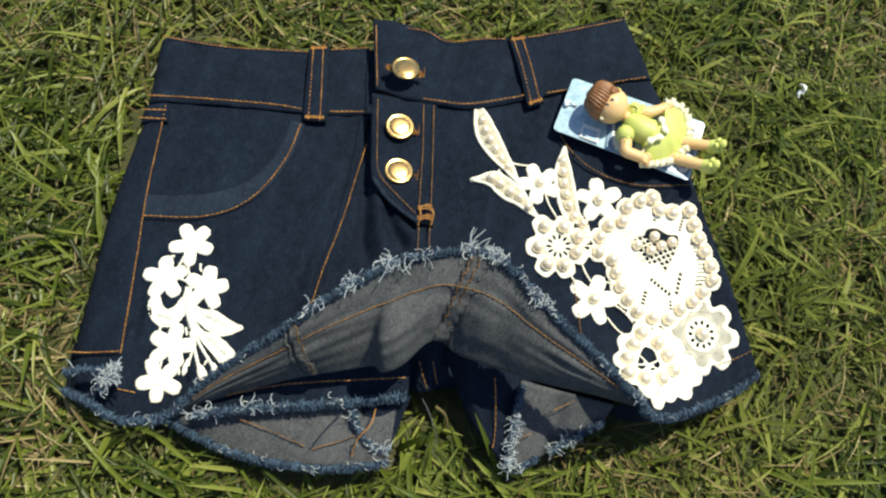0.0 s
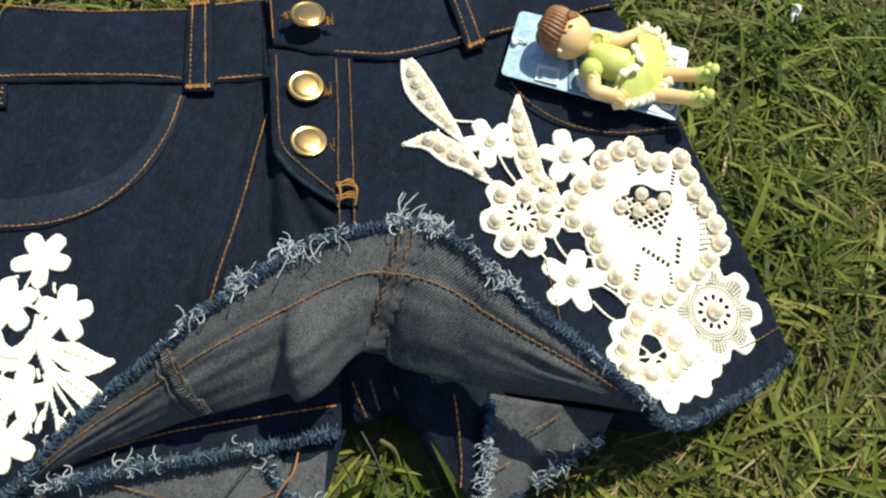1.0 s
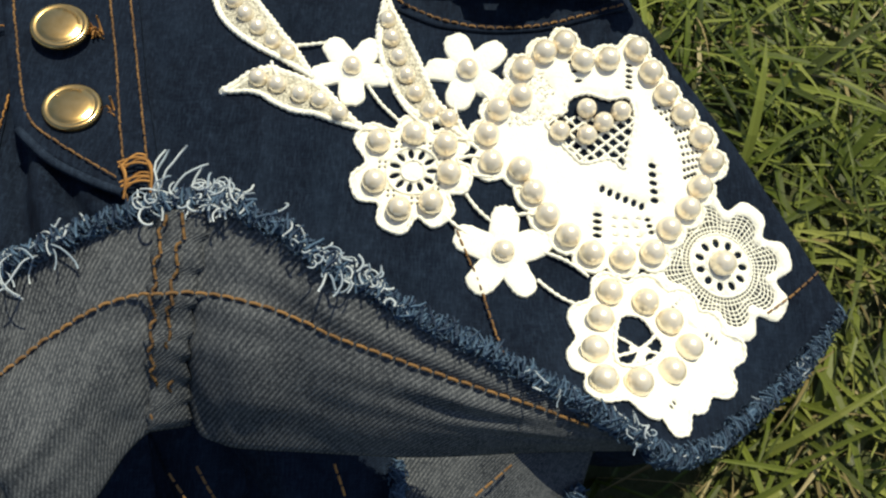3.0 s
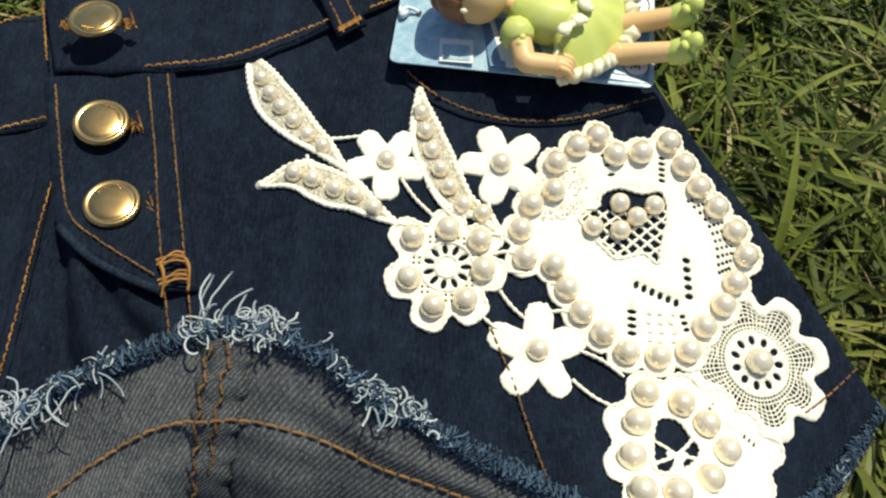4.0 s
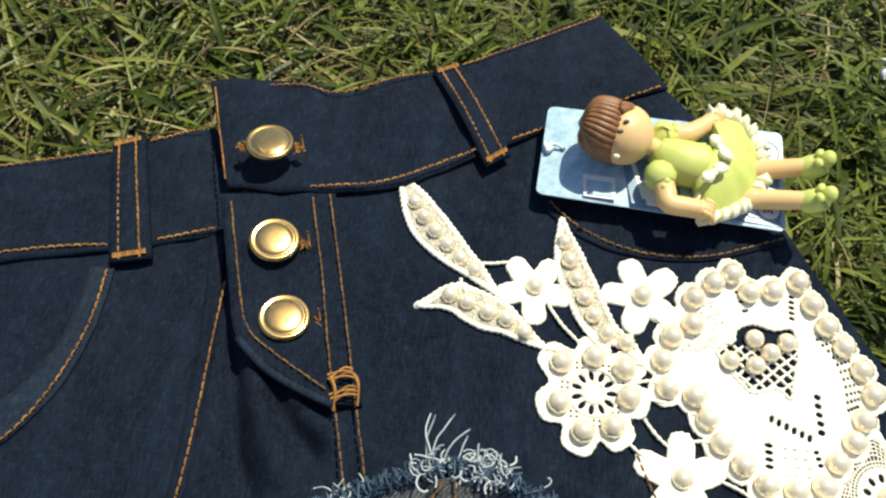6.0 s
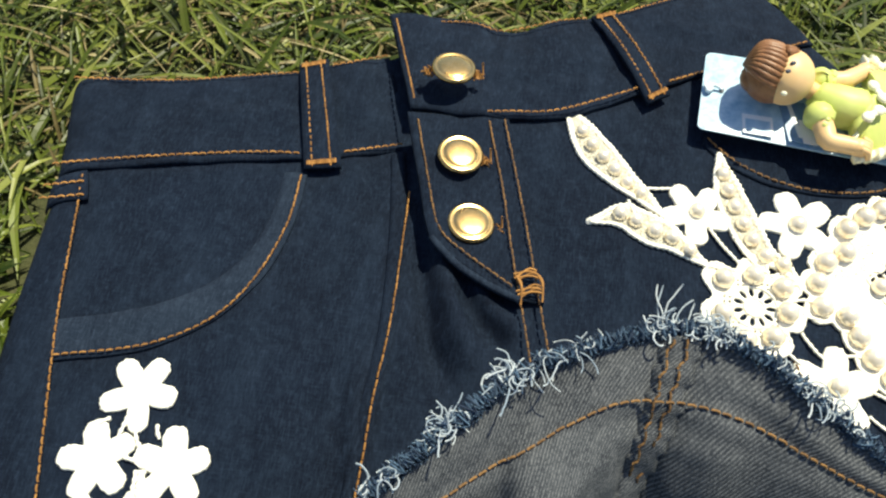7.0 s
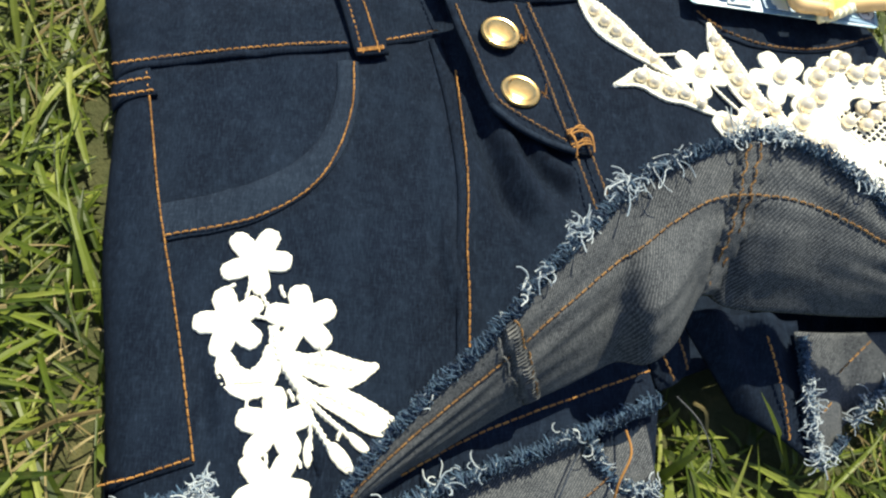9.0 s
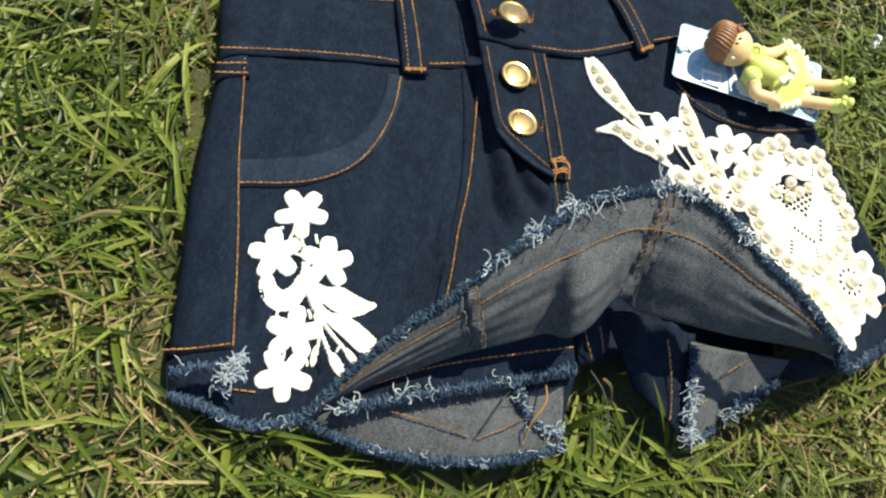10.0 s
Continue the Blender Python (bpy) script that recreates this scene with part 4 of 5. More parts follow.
for ob in [o for top in shorts.children for o in (top, *top.children) if o.type == "MESH"]:
    loose = [v for v in ob.data.vertices if v.co.x < -0.012 and v.co.y > -0.10]
    if not loose or ob.name.startswith("fly") or sum(v.co.z - H(v.co.x, v.co.y) for v in loose) / len(loose) > 0.0076:
        continue          # the fly and its band stay up
    for v in loose:
        v.co += settle(v.co)

from mathutils.geometry import delaunay_2d_cdt

# ---- lace appliques sewn with pearls ----
def drape_all(bm, lift=0.0):
    for v in bm.verts:
        v.co.z += cloth(v.co.x, v.co.y) + lift - 0.0004


def plate(loops, thick):
    """A flat plate with holes: the first loop is its outline, the others are cut out."""
    pts, edges = [], []
    for loop in loops:
        k = len(pts)
        pts += [Vector((p[0], p[1])) for p in loop]
        edges += [(k + i, k + (i + 1) % len(loop)) for i in range(len(loop))]
    rim, cuts = [(p[0], p[1]) for p in loops[0]], [[(p[0], p[1]) for p in h] for h in loops[1:]]
    x0, x1, y0, y1 = min(p[0] for p in rim), max(p[0] for p in rim), min(p[1] for p in rim), max(p[1] for p in rim)
    for i in range(int((x1 - x0) / 0.004) + 1):
        for j in range(int((y1 - y0) / 0.004) + 1):
            c = (x0 + 0.004 * i, y0 + 0.004 * j)
            if inside(*c, rim) and not any(inside(*c, h) for h in cuts):
                pts.append(Vector(c))
    co, _, tris, *_ = delaunay_2d_cdt(pts, edges, [], 0, 1e-7)
    bm = bmesh.new()
    top = [bm.verts.new((c.x, c.y, thick / 2)) for c in co]
    low = [bm.verts.new((c.x, c.y, -thick / 2)) for c in co]
    for t in tris:
        c = sum((co[i] for i in t), Vector((0, 0))) / len(t)
        if inside(c.x, c.y, rim) and not any(inside(c.x, c.y, h) for h in cuts):
            bm.faces.new([top[i] for i in t])
            bm.faces.new([low[i] for i in t][::-1])
    pair = dict(zip(top, low))
    for e in [e for e in bm.edges if len(e.link_faces) == 1 and e.verts[0] in pair]:
        a, b = e.verts
        bm.faces.new((a, b, pair[b], pair[a]))
    bmesh.ops.delete(bm, geom=[v for v in bm.verts if not v.link_faces], context="VERTS")
    bmesh.ops.recalc_face_normals(bm, faces=bm.faces)
    return bm


def ragged(loop, amount=0.00035, step=0.0007):
    """An outline redrawn in short steps, uneven like a sewn edge."""
    p = [Vector((q[0], q[1], 0)) for q in loop]
    total = sum((b - a).length for a, b in zip(p, p[1:] + p[:1]))
    fine = smooth_line(p, max(24, int(total / step)), True)
    return [(q.x + wrinkle(q.x, q.y, 0.0011, amount, 31), q.y + wrinkle(q.x, q.y, 0.0011, amount, 37)) for q in fine]


def cord(bm, line, r, closed=False, z=0.0):
    """A twisted cord: its thickness swells with every turn of the thread."""
    total = sum((b - a).length for a, b in zip(line, line[1:]))
    n = max(8, int(total / 0.0006))
    fine = smooth_line([Vector((q[0], q[1], q[2] if len(q) > 2 else z)) for q in line], n, closed)
    tube(bm, fine, r, 5, lambda t: 0.9 + 0.22 * math.sin(t * n * 1.5) + 0.25 * noise.noise(Vector((t * n * 0.4, r * 9e3, 1))), closed)


def scallop(centres, r, dip=0.45, n=160):
    """A scalloped outline round lobes that stand in a ring."""
    c = [Vector(p[:2]) for p in centres]
    k, pts = len(c), []
    mid = sum(c, Vector((0, 0))) / k
    area = sum(a.x * b.y - b.x * a.y for a, b in zip(c, c[1:] + c[:1]))
    for i in range(k):
        t = (c[(i + 1) % k] - c[i - 1]).normalized()
        nrm = Vector((t.y, -t.x)) * (1 if area > 0 else -1)
        pts += [c[i] + nrm * r * 0.82 - t * r * 0.62, c[i] + nrm * r, c[i] + nrm * r * 0.82 + t * r * 0.62]
        m = (c[i] + c[(i + 1) % k]) / 2
        t2 = (c[(i + 1) % k] - c[i]).normalized()
        pts.append(m + Vector((t2.y, -t2.x)) * (1 if area > 0 else -1) * r * dip)
    return smooth_line([Vector((*p, 0)) for p in pts], n, True)


def oval(x, y, a, b, turn=0.0, n=10):
    ct, st = math.cos(radians(turn)), math.sin(radians(turn))
    return [(x + a * math.cos(6.2832 * i / n) * ct - b * math.sin(6.2832 * i / n) * st, y + a * math.cos(6.2832 * i / n) * st + b * math.sin(6.2832 * i / n) * ct) for i in range(n)]


def ladder(a, b, n, w, h):
    """A row of n small rectangular holes from a to b."""
    a, b = Vector(a), Vector(b)
    ang = math.degrees(math.atan2(b.y - a.y, b.x - a.x))
    return [oval(*(a.lerp(b, (i + 0.5) / n)), w, h, ang, 6) for i in range(n)]


def apart_holes(rim, holes):
    """Keeps the first hole and those others that touch none kept before."""
    kept, rings = [holes[0]], []
    for h in holes[1:]:
        c = Vector((sum(p[0] for p in h) / len(h), sum(p[1] for p in h) / len(h)))
        r = max((Vector(p[:2]) - c).length for p in h)
        if inside(c.x, c.y, holes[0]) or min((Vector(p[:2]) - c).length for p in holes[0]) < r + 0.0011:
            continue
        if not inside(c.x, c.y, rim) or min((Vector(p) - c).length for p in rim) < r + 0.0016:
            continue
        if any((c - o).length < 0.72 * (r + ro) for o, ro in rings):
            continue
        rings.append((c, r))
        kept.append(h)
    return kept


def dome(bm, x, y, a, b, turn, h, z=0.0, rings=4, n=36, blunt=1.0):
    """A low padded oval with an uneven sewn edge."""
    ct, st = math.cos(radians(turn)), math.sin(radians(turn))
    rows = []
    rim = []
    for s in range(n):
        c, d = math.cos(6.2832 * s / n), math.sin(6.2832 * s / n)
        q = (math.copysign(abs(c) ** blunt, c) * a, math.copysign(abs(d) ** blunt, d) * b)
        k = random.uniform(0.95, 1.05)
        rim.append((q[0] * k * ct - q[1] * k * st, q[0] * k * st + q[1] * k * ct))
    rows.append([bm.verts.new((x + q[0], y + q[1], z - 0.001)) for q in rim])
    for j in range(rings):
        f = math.cos(0.5 * math.pi * j / rings)
        zz = z + h * math.sin(0.5 * math.pi * j / rings)
        rows.append([bm.verts.new((x + q[0] * f, y + q[1] * f, zz)) for q in rim])
    for p, q in zip(rows, rows[1:]):
        for s in range(n):
            bm.faces.new((p[s], p[(s + 1) % n], q[(s + 1) % n], q[s]))
    bm.faces.new(rows[-1])


def pearl(at, r, parent, lift=0.0):
    bm = bmesh.new()
    bmesh.ops.create_uvsphere(bm, u_segments=20, v_segments=12, radius=r)
    bm.transform(Matrix.Translation((at[0], at[1], cloth(at[0], at[1]) + lift + r * 0.36)))
    return part("pearl", bm, PEARL, parent)


def flower(at, r, turn, parent, bead=0.0036):
    bm = bmesh.new()
    rr = random.Random(int(at[0] * 1e5))
    for k in range(5):
        a = radians(turn + 72 * k + rr.uniform(-5, 5))
        d = r * rr.uniform(0.54, 0.60)
        dome(bm, at[0] + d * math.cos(a), at[1] + d * math.sin(a), r * rr.uniform(0.43, 0.49), r * rr.uniform(0.28, 0.33), math.degrees(a) + rr.uniform(-6, 6), 0.0008, 0.0008, 4, 40, 0.72)
    dome(bm, *at, r * 0.36, r * 0.36, 0, 0.0010, 0.0010)
    drape_all(bm, 0.0006)
    f = part("lace_flower", bm, LACE, parent)
    if bead:
        pearl(at, bead, f, 0.0010)
    return f


def leaf(tip, base, bend, width, parent, beads=(), bead=0.0035, name="lace_leaf"):
    """A pointed leaf: a corded rim round a sheer middle, with a row of pearls."""
    a, b = Vector(tip), Vector(base)
    d = (b - a)
    nrm = Vector((-d.y, d.x)).normalized()
    spine = smooth_line([Vector((*p, 0)) for p in (tip, *beads, base)], 15) if beads else None

    def axis(t):
        return Vector(spine[round(t * 14)][:2]) if spine else a + d * t + nrm * bend * math.sin(math.pi * t)

    rim_l = [axis(t / 14) + nrm * width * math.sin(math.pi * (t / 14) ** 0.85) ** 1.15 for t in range(15)]
    rim_r = [axis(t / 14) - nrm * width * math.sin(math.pi * (t / 14) ** 0.85) ** 1.15 for t in range(15)]
    loop = rim_l + rim_r[1:-1][::-1]
    line = smooth_line([Vector((*p, 0.0010)) for p in loop], 60, True)
    bm = bmesh.new()
    cord(bm, line, 0.00115, True)
    cord(bm, [q.lerp(Vector((*axis(0.5), 0.001)), 0.10) for q in line], 0.0006, True)
    dome(bm, *tip, 0.0015, 0.0015, 0, 0.0008, 0.0006)
    drape_all(bm, 0.0004)
    f = part(name, bm, LACE, parent)
    bm = plate([[(p.x, p.y) for p in line]], 0.0006)
    drape_all(bm, 0.0012)
    part("sheer_middle", bm, SHEER, f, "sheer cream organza")
    for p in beads:
        pearl(p, bead, f, 0.0008)
    return f


def cords(name, pairs, parent, r=0.0007, lift=0.0014, sag=0.0006):
    """Twisted cords that tie the motifs together."""
    for a, b in pairs:
        bm = bmesh.new()
        a, b = Vector(a), Vector(b)
        n = Vector((-(b - a).y, (b - a).x)) * 0.06 * random.choice((-1, 1))
        cord(bm, smooth_line([Vector((*a, 0)), Vector((*((a + b) / 2 + n), sag)), Vector((*b, 0))], 9), r)
        drape_all(bm, lift)
        part(name, bm, LACE, parent)


def pairs_of(flat):
    return list(zip(flat[::2], flat[1::2]))


lace = thing("lace_applique", (0.15, 0.0, 0.03), "large white guipure lace applique of flowers sewn with cream pearls", "lace applique")
leaf(*[(0.0353, 0.0739), (0.0809, 0.0190)], 0.004, 0.0072, lace, [(0.0433, 0.0594), (0.0479, 0.0518), (0.0530, 0.0453), (0.0584, 0.0394), (0.0643, 0.0339), (0.0704, 0.0293)], 0.0032)
leaf(*[(0.0492, 0.0119), (0.1007, -0.0006)], -0.0042, 0.0068, lace, [(0.0614, 0.0166), (0.0683, 0.0148), (0.0766, 0.0115), (0.0839, 0.0093), (0.0911, 0.0046)], 0.0034)
leaf(*[(0.1047, 0.0577), (0.1383, -0.0040)], 0.0028, 0.0064, lace, [(0.1060, 0.0460), (0.1080, 0.0376), (0.1108, 0.0298), (0.1142, 0.0221), (0.1178, 0.0149), (0.1231, 0.0080), (0.1300, 0.0045)], 0.0034)
flower(*[(0.0943, 0.0245)], 0.0150, 55, lace)
flower(*[(0.1362, 0.0242)], 0.0155, 36, lace, 0.004)
flower(*[(0.1501, -0.0438)], 0.0172, 90, lace, 0.004)

# pearl rosette with a wheel of openings
ring_at = [(0.1057, -0.0053), (0.1181, -0.0020), (0.1293, -0.0061), (0.1307, -0.0170), (0.1249, -0.0282), (0.1141, -0.0308), (0.1052, -0.0209)]
hub = Vector((sum(p[0] for p in ring_at) / 7, sum(p[1] for p in ring_at) / 7))
holes = [oval(hub.x + 0.0066 * math.cos(a), hub.y + 0.0066 * math.sin(a), 0.0021, 0.0011, math.degrees(a), 8) for a in [6.2832 * i / 11 for i in range(11)]]
for i in range(7):
    a = Vector(ring_at[i]).lerp(Vector(ring_at[(i + 1) % 7]), 0.5).lerp(hub, 0.16)
    holes += [oval(a.x + dx, a.y + dy, 0.0006, 0.0006, 0, 6) for dx in (-0.001, 0.001) for dy in (-0.001, 0.001)]
bm = plate([ragged(scallop(ring_at, 0.0085))] + holes, 0.0008)
drape_all(bm, 0.0009)
rosette = part("lace_rosette", bm, LACE, lace)
bm = bmesh.new()
cord(bm, [p + Vector((0, 0, 0.0004)) for p in scallop(ring_at, 0.0079)], 0.0008, True)
cord(bm, [Vector((*q, 0.0006)) for q in oval(*hub, 0.0091, 0.0091, 0, 30)], 0.0006, True)
cord(bm, [Vector((*q, 0.0006)) for q in oval(*hub, 0.0040, 0.0040, 0, 20)], 0.0006, True)
drape_all(bm, 0.0009)
part("corded_rim", bm, LACE, rosette)
for p in ring_at:
    pearl(p, 0.0044, rosette, 0.0010)

# the big medallion
med = [(0.1561, 0.0246), (0.1638, 0.0313), (0.1711, 0.0358), (0.1780, 0.0293), (0.1877, 0.0312), (0.1984, 0.0362), (0.2038, 0.0279), (0.2093, 0.0198), (0.2156, 0.0125), (0.2222, 0.0045), (0.2256, -0.0046), (0.2206, -0.0150), (0.2157, -0.0235), (0.2079, -0.0320), (0.2014, -0.0414), (0.1908, -0.0440), (0.1800, -0.0433), (0.1724, -0.0368), (0.1653, -0.0297), (0.1603, -0.0214), (0.1556, -0.0136), (0.1454, -0.0115), (0.1438, -0.0011), (0.1476, 0.0086), (0.1555, 0.0142)]
heart = [(p.x, p.y) for p in smooth_line([(*p, 0) for p in [(0.1650, 0.0040), (0.1666, 0.0081), (0.1714, 0.0093), (0.1728, 0.0144), (0.1797, 0.0177), (0.1881, 0.0164), (0.1952, 0.0177), (0.1976, 0.0121), (0.1971, 0.0056), (0.1948, -0.0031), (0.1929, -0.0102), (0.1884, -0.0065), (0.1785, -0.0092), (0.1744, -0.0063), (0.1704, -0.0025)]], 60, True)]
holes = [heart]
for a, b, n, w, h in (((0.2035, -0.0063), (0.2036, -0.0231), 5, 0.0013, 0.0018), ((0.1835, -0.0178), (0.2002, -0.0246), 6, 0.0011, 0.0018), ((0.1829, -0.0270), (0.1825, -0.0373), 4, 0.0010, 0.0019),
                      ((0.1738, 0.0306), (0.1770, 0.0214), 5, 0.0008, 0.0018), ((0.1960, 0.0317), (0.1956, 0.0206), 5, 0.0009, 0.0016), ((0.2003, -0.0278), (0.2021, -0.0347), 3, 0.0009, 0.0014)):
    holes += ladder(a, b, n, w, h)
near = smooth_line([(0.2055, 0.0149, 0), (0.2117, 0.0082, 0), (0.2148, 0.0000, 0), (0.2155, -0.0114, 0)], 11)
far = smooth_line([(0.2100, 0.0170, 0), (0.2168, 0.0097, 0), (0.2205, 0.0001, 0), (0.2192, -0.0096, 0)], 11)
for a, b in zip(near, far):          # the open mesh along one side
    for f in (0.05, 0.40, 0.75, 1.08):
        q = a.lerp(b, f)
        holes.append(oval(q.x, q.y, 0.0008, 0.0009, 20, 6))
rs = random.Random(6)
for a, b, c in (((0.1499, 0.0016), (0.1621, 0.0048), (0.0040, 0.0062)), ((0.1620, 0.0120), (0.1682, 0.0160), (-0.0045, 0.0090))):          # pin holes
    for k in range(46):
        f, g = rs.random(), rs.random()
        holes.append(oval(a[0] + (b[0] - a[0]) * f + c[0] * g, a[1] + (b[1] - a[1]) * f + c[1] * g, 0.00042, 0.00036, 30, 5))
for k in range(7):                   # fine drawn threads above the lower rim
    for f in (0.15, 0.45, 0.75):
        holes.append(oval(0.1858 + 0.014 * f + 0.001 * rs.random(), -0.0290 - 0.0016 * k, 0.0013, 0.00025, -8, 6))
rim = ragged(scallop(med, 0.0068, 0.6, 300))
bm = plate([rim] + apart_holes(rim, holes), 0.0008)
drape_all(bm, 0.0010)
medallion = part("lace_medallion", bm, LACE, lace)
bm = bmesh.new()
cord(bm, [p + Vector((0, 0, 0.0004)) for p in scallop(med, 0.0063, 0.6, 300)], 0.0008, True)
cord(bm, [Vector((p[0], p[1], 0.0004)) for p in heart], 0.0009, True)
drape_all(bm, 0.0010)
part("corded_rim", bm, LACE, medallion)
bm = bmesh.new()
lo, hi = Vector((min(p[0] for p in heart), min(p[1] for p in heart))), Vector((max(p[0] for p in heart), max(p[1] for p in heart)))
for k in range(-16, 17):          # the open diamond net in the heart, uneven and knotted
    for s in (-1, 1):
        run = []
        for i in range(61):
            x = lo.x + (hi.x - lo.x) * i / 60
            y = (lo.y + hi.y) / 2 + s * (x - (lo.x + hi.x) / 2) * 0.85 + k * 0.0046
            y += wrinkle(x, y, 0.004, 0.0006, 12)
            ok = inside(x, y, heart) and y < 0.0075 + 0.10 * (x - lo.x)
            if ok:
                run.append(Vector((x, y, 0)))
            if (not ok or i == 60) and len(run) > 3:
                cord(bm, run[::3] + [run[-1]], 0.00062)
            if not ok:
                run = []
drape_all(bm, 0.0012)
part("net", bm, LACE, medallion)
for p in med:
    pearl(p, 0.0044, medallion, 0.0010)
for p in [(0.1695, 0.0014), (0.1793, 0.0109), (0.1793, 0.0007), (0.1855, 0.0063), (0.1920, 0.0110)]:
    pearl(p, 0.0037, medallion, 0.0012)

# the lower medallion
low_med = [(0.1852, -0.0571), (0.1974, -0.0595), (0.2051, -0.0658), (0.2108, -0.0743), (0.2021, -0.0840), (0.1884, -0.0902), (0.1776, -0.0901), (0.1769, -0.0794), (0.1807, -0.0674)]
lobes = [(0.1853, -0.0554), (0.1986, -0.0549), (0.2113, -0.0588), (0.2200, -0.0658), (0.2271, -0.0725), (0.2218, -0.0839), (0.2089, -0.0911), (0.1999, -0.0995), (0.1918, -0.0953), (0.1774, -0.0911), (0.1741, -0.0826), (0.1767, -0.0670)]
hole = [(p.x, p.y) for p in smooth_line([(*p, 0) for p in [(0.1882, -0.0655), (0.1952, -0.0649), (0.1992, -0.0701), (0.2017, -0.0749), (0.1969, -0.0805), (0.1891, -0.0838), (0.1837, -0.0829), (0.1846, -0.0748)]], 36, True)]
bm = plate([ragged(scallop(lobes, 0.0062, 0.5, 220)), hole] + ladder(*[(0.2068, -0.0612), (0.2115, -0.0567)], 3, 0.0006, 0.0010) + ladder(*[(0.2182, -0.0680), (0.2230, -0.0714)], 3, 0.0005, 0.0012) + ladder(*[(0.1984, -0.0971), (0.2014, -0.0940)], 2, 0.0006, 0.0010), 0.0008)
drape_all(bm, 0.0009)
lower = part("lace_medallion", bm, LACE, lace)
bm = bmesh.new()
cord(bm, [p + Vector((0, 0, 0.0004)) for p in scallop(lobes, 0.0056, 0.5, 220)], 0.0008, True)
cord(bm, [Vector((p[0], p[1], 0.0005)) for p in hole], 0.0009, True)
knot = [(0.1923, -0.0774)][0]
for dx, dy, a, b in ((0.0012, -0.0008, 0.0020, 0.0016), (-0.0018, 0.0002, 0.0017, 0.0014), (-0.0002, -0.0034, 0.0022, 0.0015), (0.0032, 0.0002, 0.0013, 0.0012)):   # small knots of thread
    dome(bm, knot[0] + dx, knot[1] + dy, a, b, 30, 0.0006, 0.0004)
for p in (hole[9], hole[14], hole[19], hole[22], hole[26], hole[31]):
    cord(bm, [Vector((*knot, 0.0004)), Vector(((knot[0] + p[0]) / 2 + 0.0006, (knot[1] + p[1]) / 2, 0.0005)), Vector((p[0], p[1], 0.0004))], 0.0007)
drape_all(bm, 0.0009)
part("corded_rim", bm, LACE, lower)
for p in low_med:
    pearl(p, 0.0045, lower, 0.0010)

# the netted rosette
c = Vector([(0.2270, -0.0427)][0])
ring_at = [(c.x + 0.0190 * math.cos(radians(12 + 45 * i)), c.y + 0.0190 * math.sin(radians(12 + 45 * i))) for i in range(8)]
inner = [(c.x + 0.0158 * math.cos(radians(12 + 45 * i)), c.y + 0.0158 * math.sin(radians(12 + 45 * i))) for i in range(8)]
bm = plate([ragged(scallop(ring_at, 0.0082, 0.42, 160)), [(p.x, p.y) for p in scallop(inner, 0.0062, 0.30, 120)]], 0.0010)
drape_all(bm, 0.0008)
band = bm
bm = plate([ragged(oval(*c, 0.0112, 0.0112, 0, 40), 0.0002)] + [oval(c.x + 0.0080 * math.cos(6.2832 * i / 11), c.y + 0.0080 * math.sin(6.2832 * i / 11), 0.0018, 0.0013, 360 * i / 11, 8) for i in range(11)], 0.0008)
for q in (0.0114, 0.0053):
    cord(bm, [Vector((*p, 0.0003)) for p in oval(*c, q, q, 0, 40)], 0.0006, True)
for r in (0.0128, 0.0142, 0.0156, 0.0170, 0.0184, 0.0198, 0.0210):
    ring = []
    for i in range(96):
        a = 6.2832 * i / 96
        w = r * (1 + (0.06 if r > 0.015 else 0.0) * math.cos(8 * (a - radians(12))))
        ring.append(Vector((c.x + w * math.cos(a), c.y + w * math.sin(a), 0.0)))
    tube(bm, ring, 0.00030, 4, None, True)
for i in range(64):
    a = 6.2832 * i / 64
    d = Vector((math.cos(a), math.sin(a), 0))
    tube(bm, [Vector((*c, 0)) + d * (0.0105 + 0.0109 * k / 4 + (0.0018 * math.cos(8 * (a - radians(12))) if k == 4 else 0)) for k in range(5)], 0.00028, 4)
drape_all(bm, 0.0010)
part("lace_band", band, LACE, lace)
netted = part("lace_rosette", bm, LACE, lace)
pearl(c, 0.0046, netted, 0.0012)

cords("lace_cord", pairs_of([(0.0708, 0.0332), (0.0842, 0.0348), (0.0650, 0.0250), (0.0678, 0.0191), (0.1004, 0.0178), (0.1127, 0.0035), (0.1099, 0.0154), (0.1220, 0.0016), (0.1318, 0.0113), (0.1369, -0.0037), (0.1409, 0.0165), (0.1447, 0.0123), (0.1451, 0.0134), (0.1501, 0.0216), (0.1273, -0.0045), (0.1403, -0.0034), (0.1345, -0.0103), (0.1425, -0.0096), (0.1386, -0.0162), (0.1476, -0.0165), (0.1369, -0.0236), (0.1458, -0.0329), (0.1303, -0.0329), (0.1391, -0.0385), (0.1536, -0.0302), (0.1634, -0.0299), (0.1640, -0.0426), (0.1787, -0.0516), (0.1616, -0.0532), (0.1737, -0.0619), (0.1007, -0.0002), (0.1069, -0.0019), (0.1330, 0.0047), (0.1393, -0.0035), (0.1471, 0.0124), (0.1511, 0.0206)]), lace)

# the smaller lace spray
spray = thing("lace_applique", (-0.09, -0.13, 0.02), "small white guipure lace spray of flowers and leaves on denim", "lace applique")
for at, r, turn in zip([(-0.1121, -0.0890), (-0.1197, -0.1155), (-0.0922, -0.1138), (-0.0997, -0.1547), (-0.0992, -0.1764)], (0.0142, 0.0144, 0.0142, 0.0144, 0.0142), (-6, 40, 24, 20, 62)):
    flower(at, r, turn, spray, 0.0)


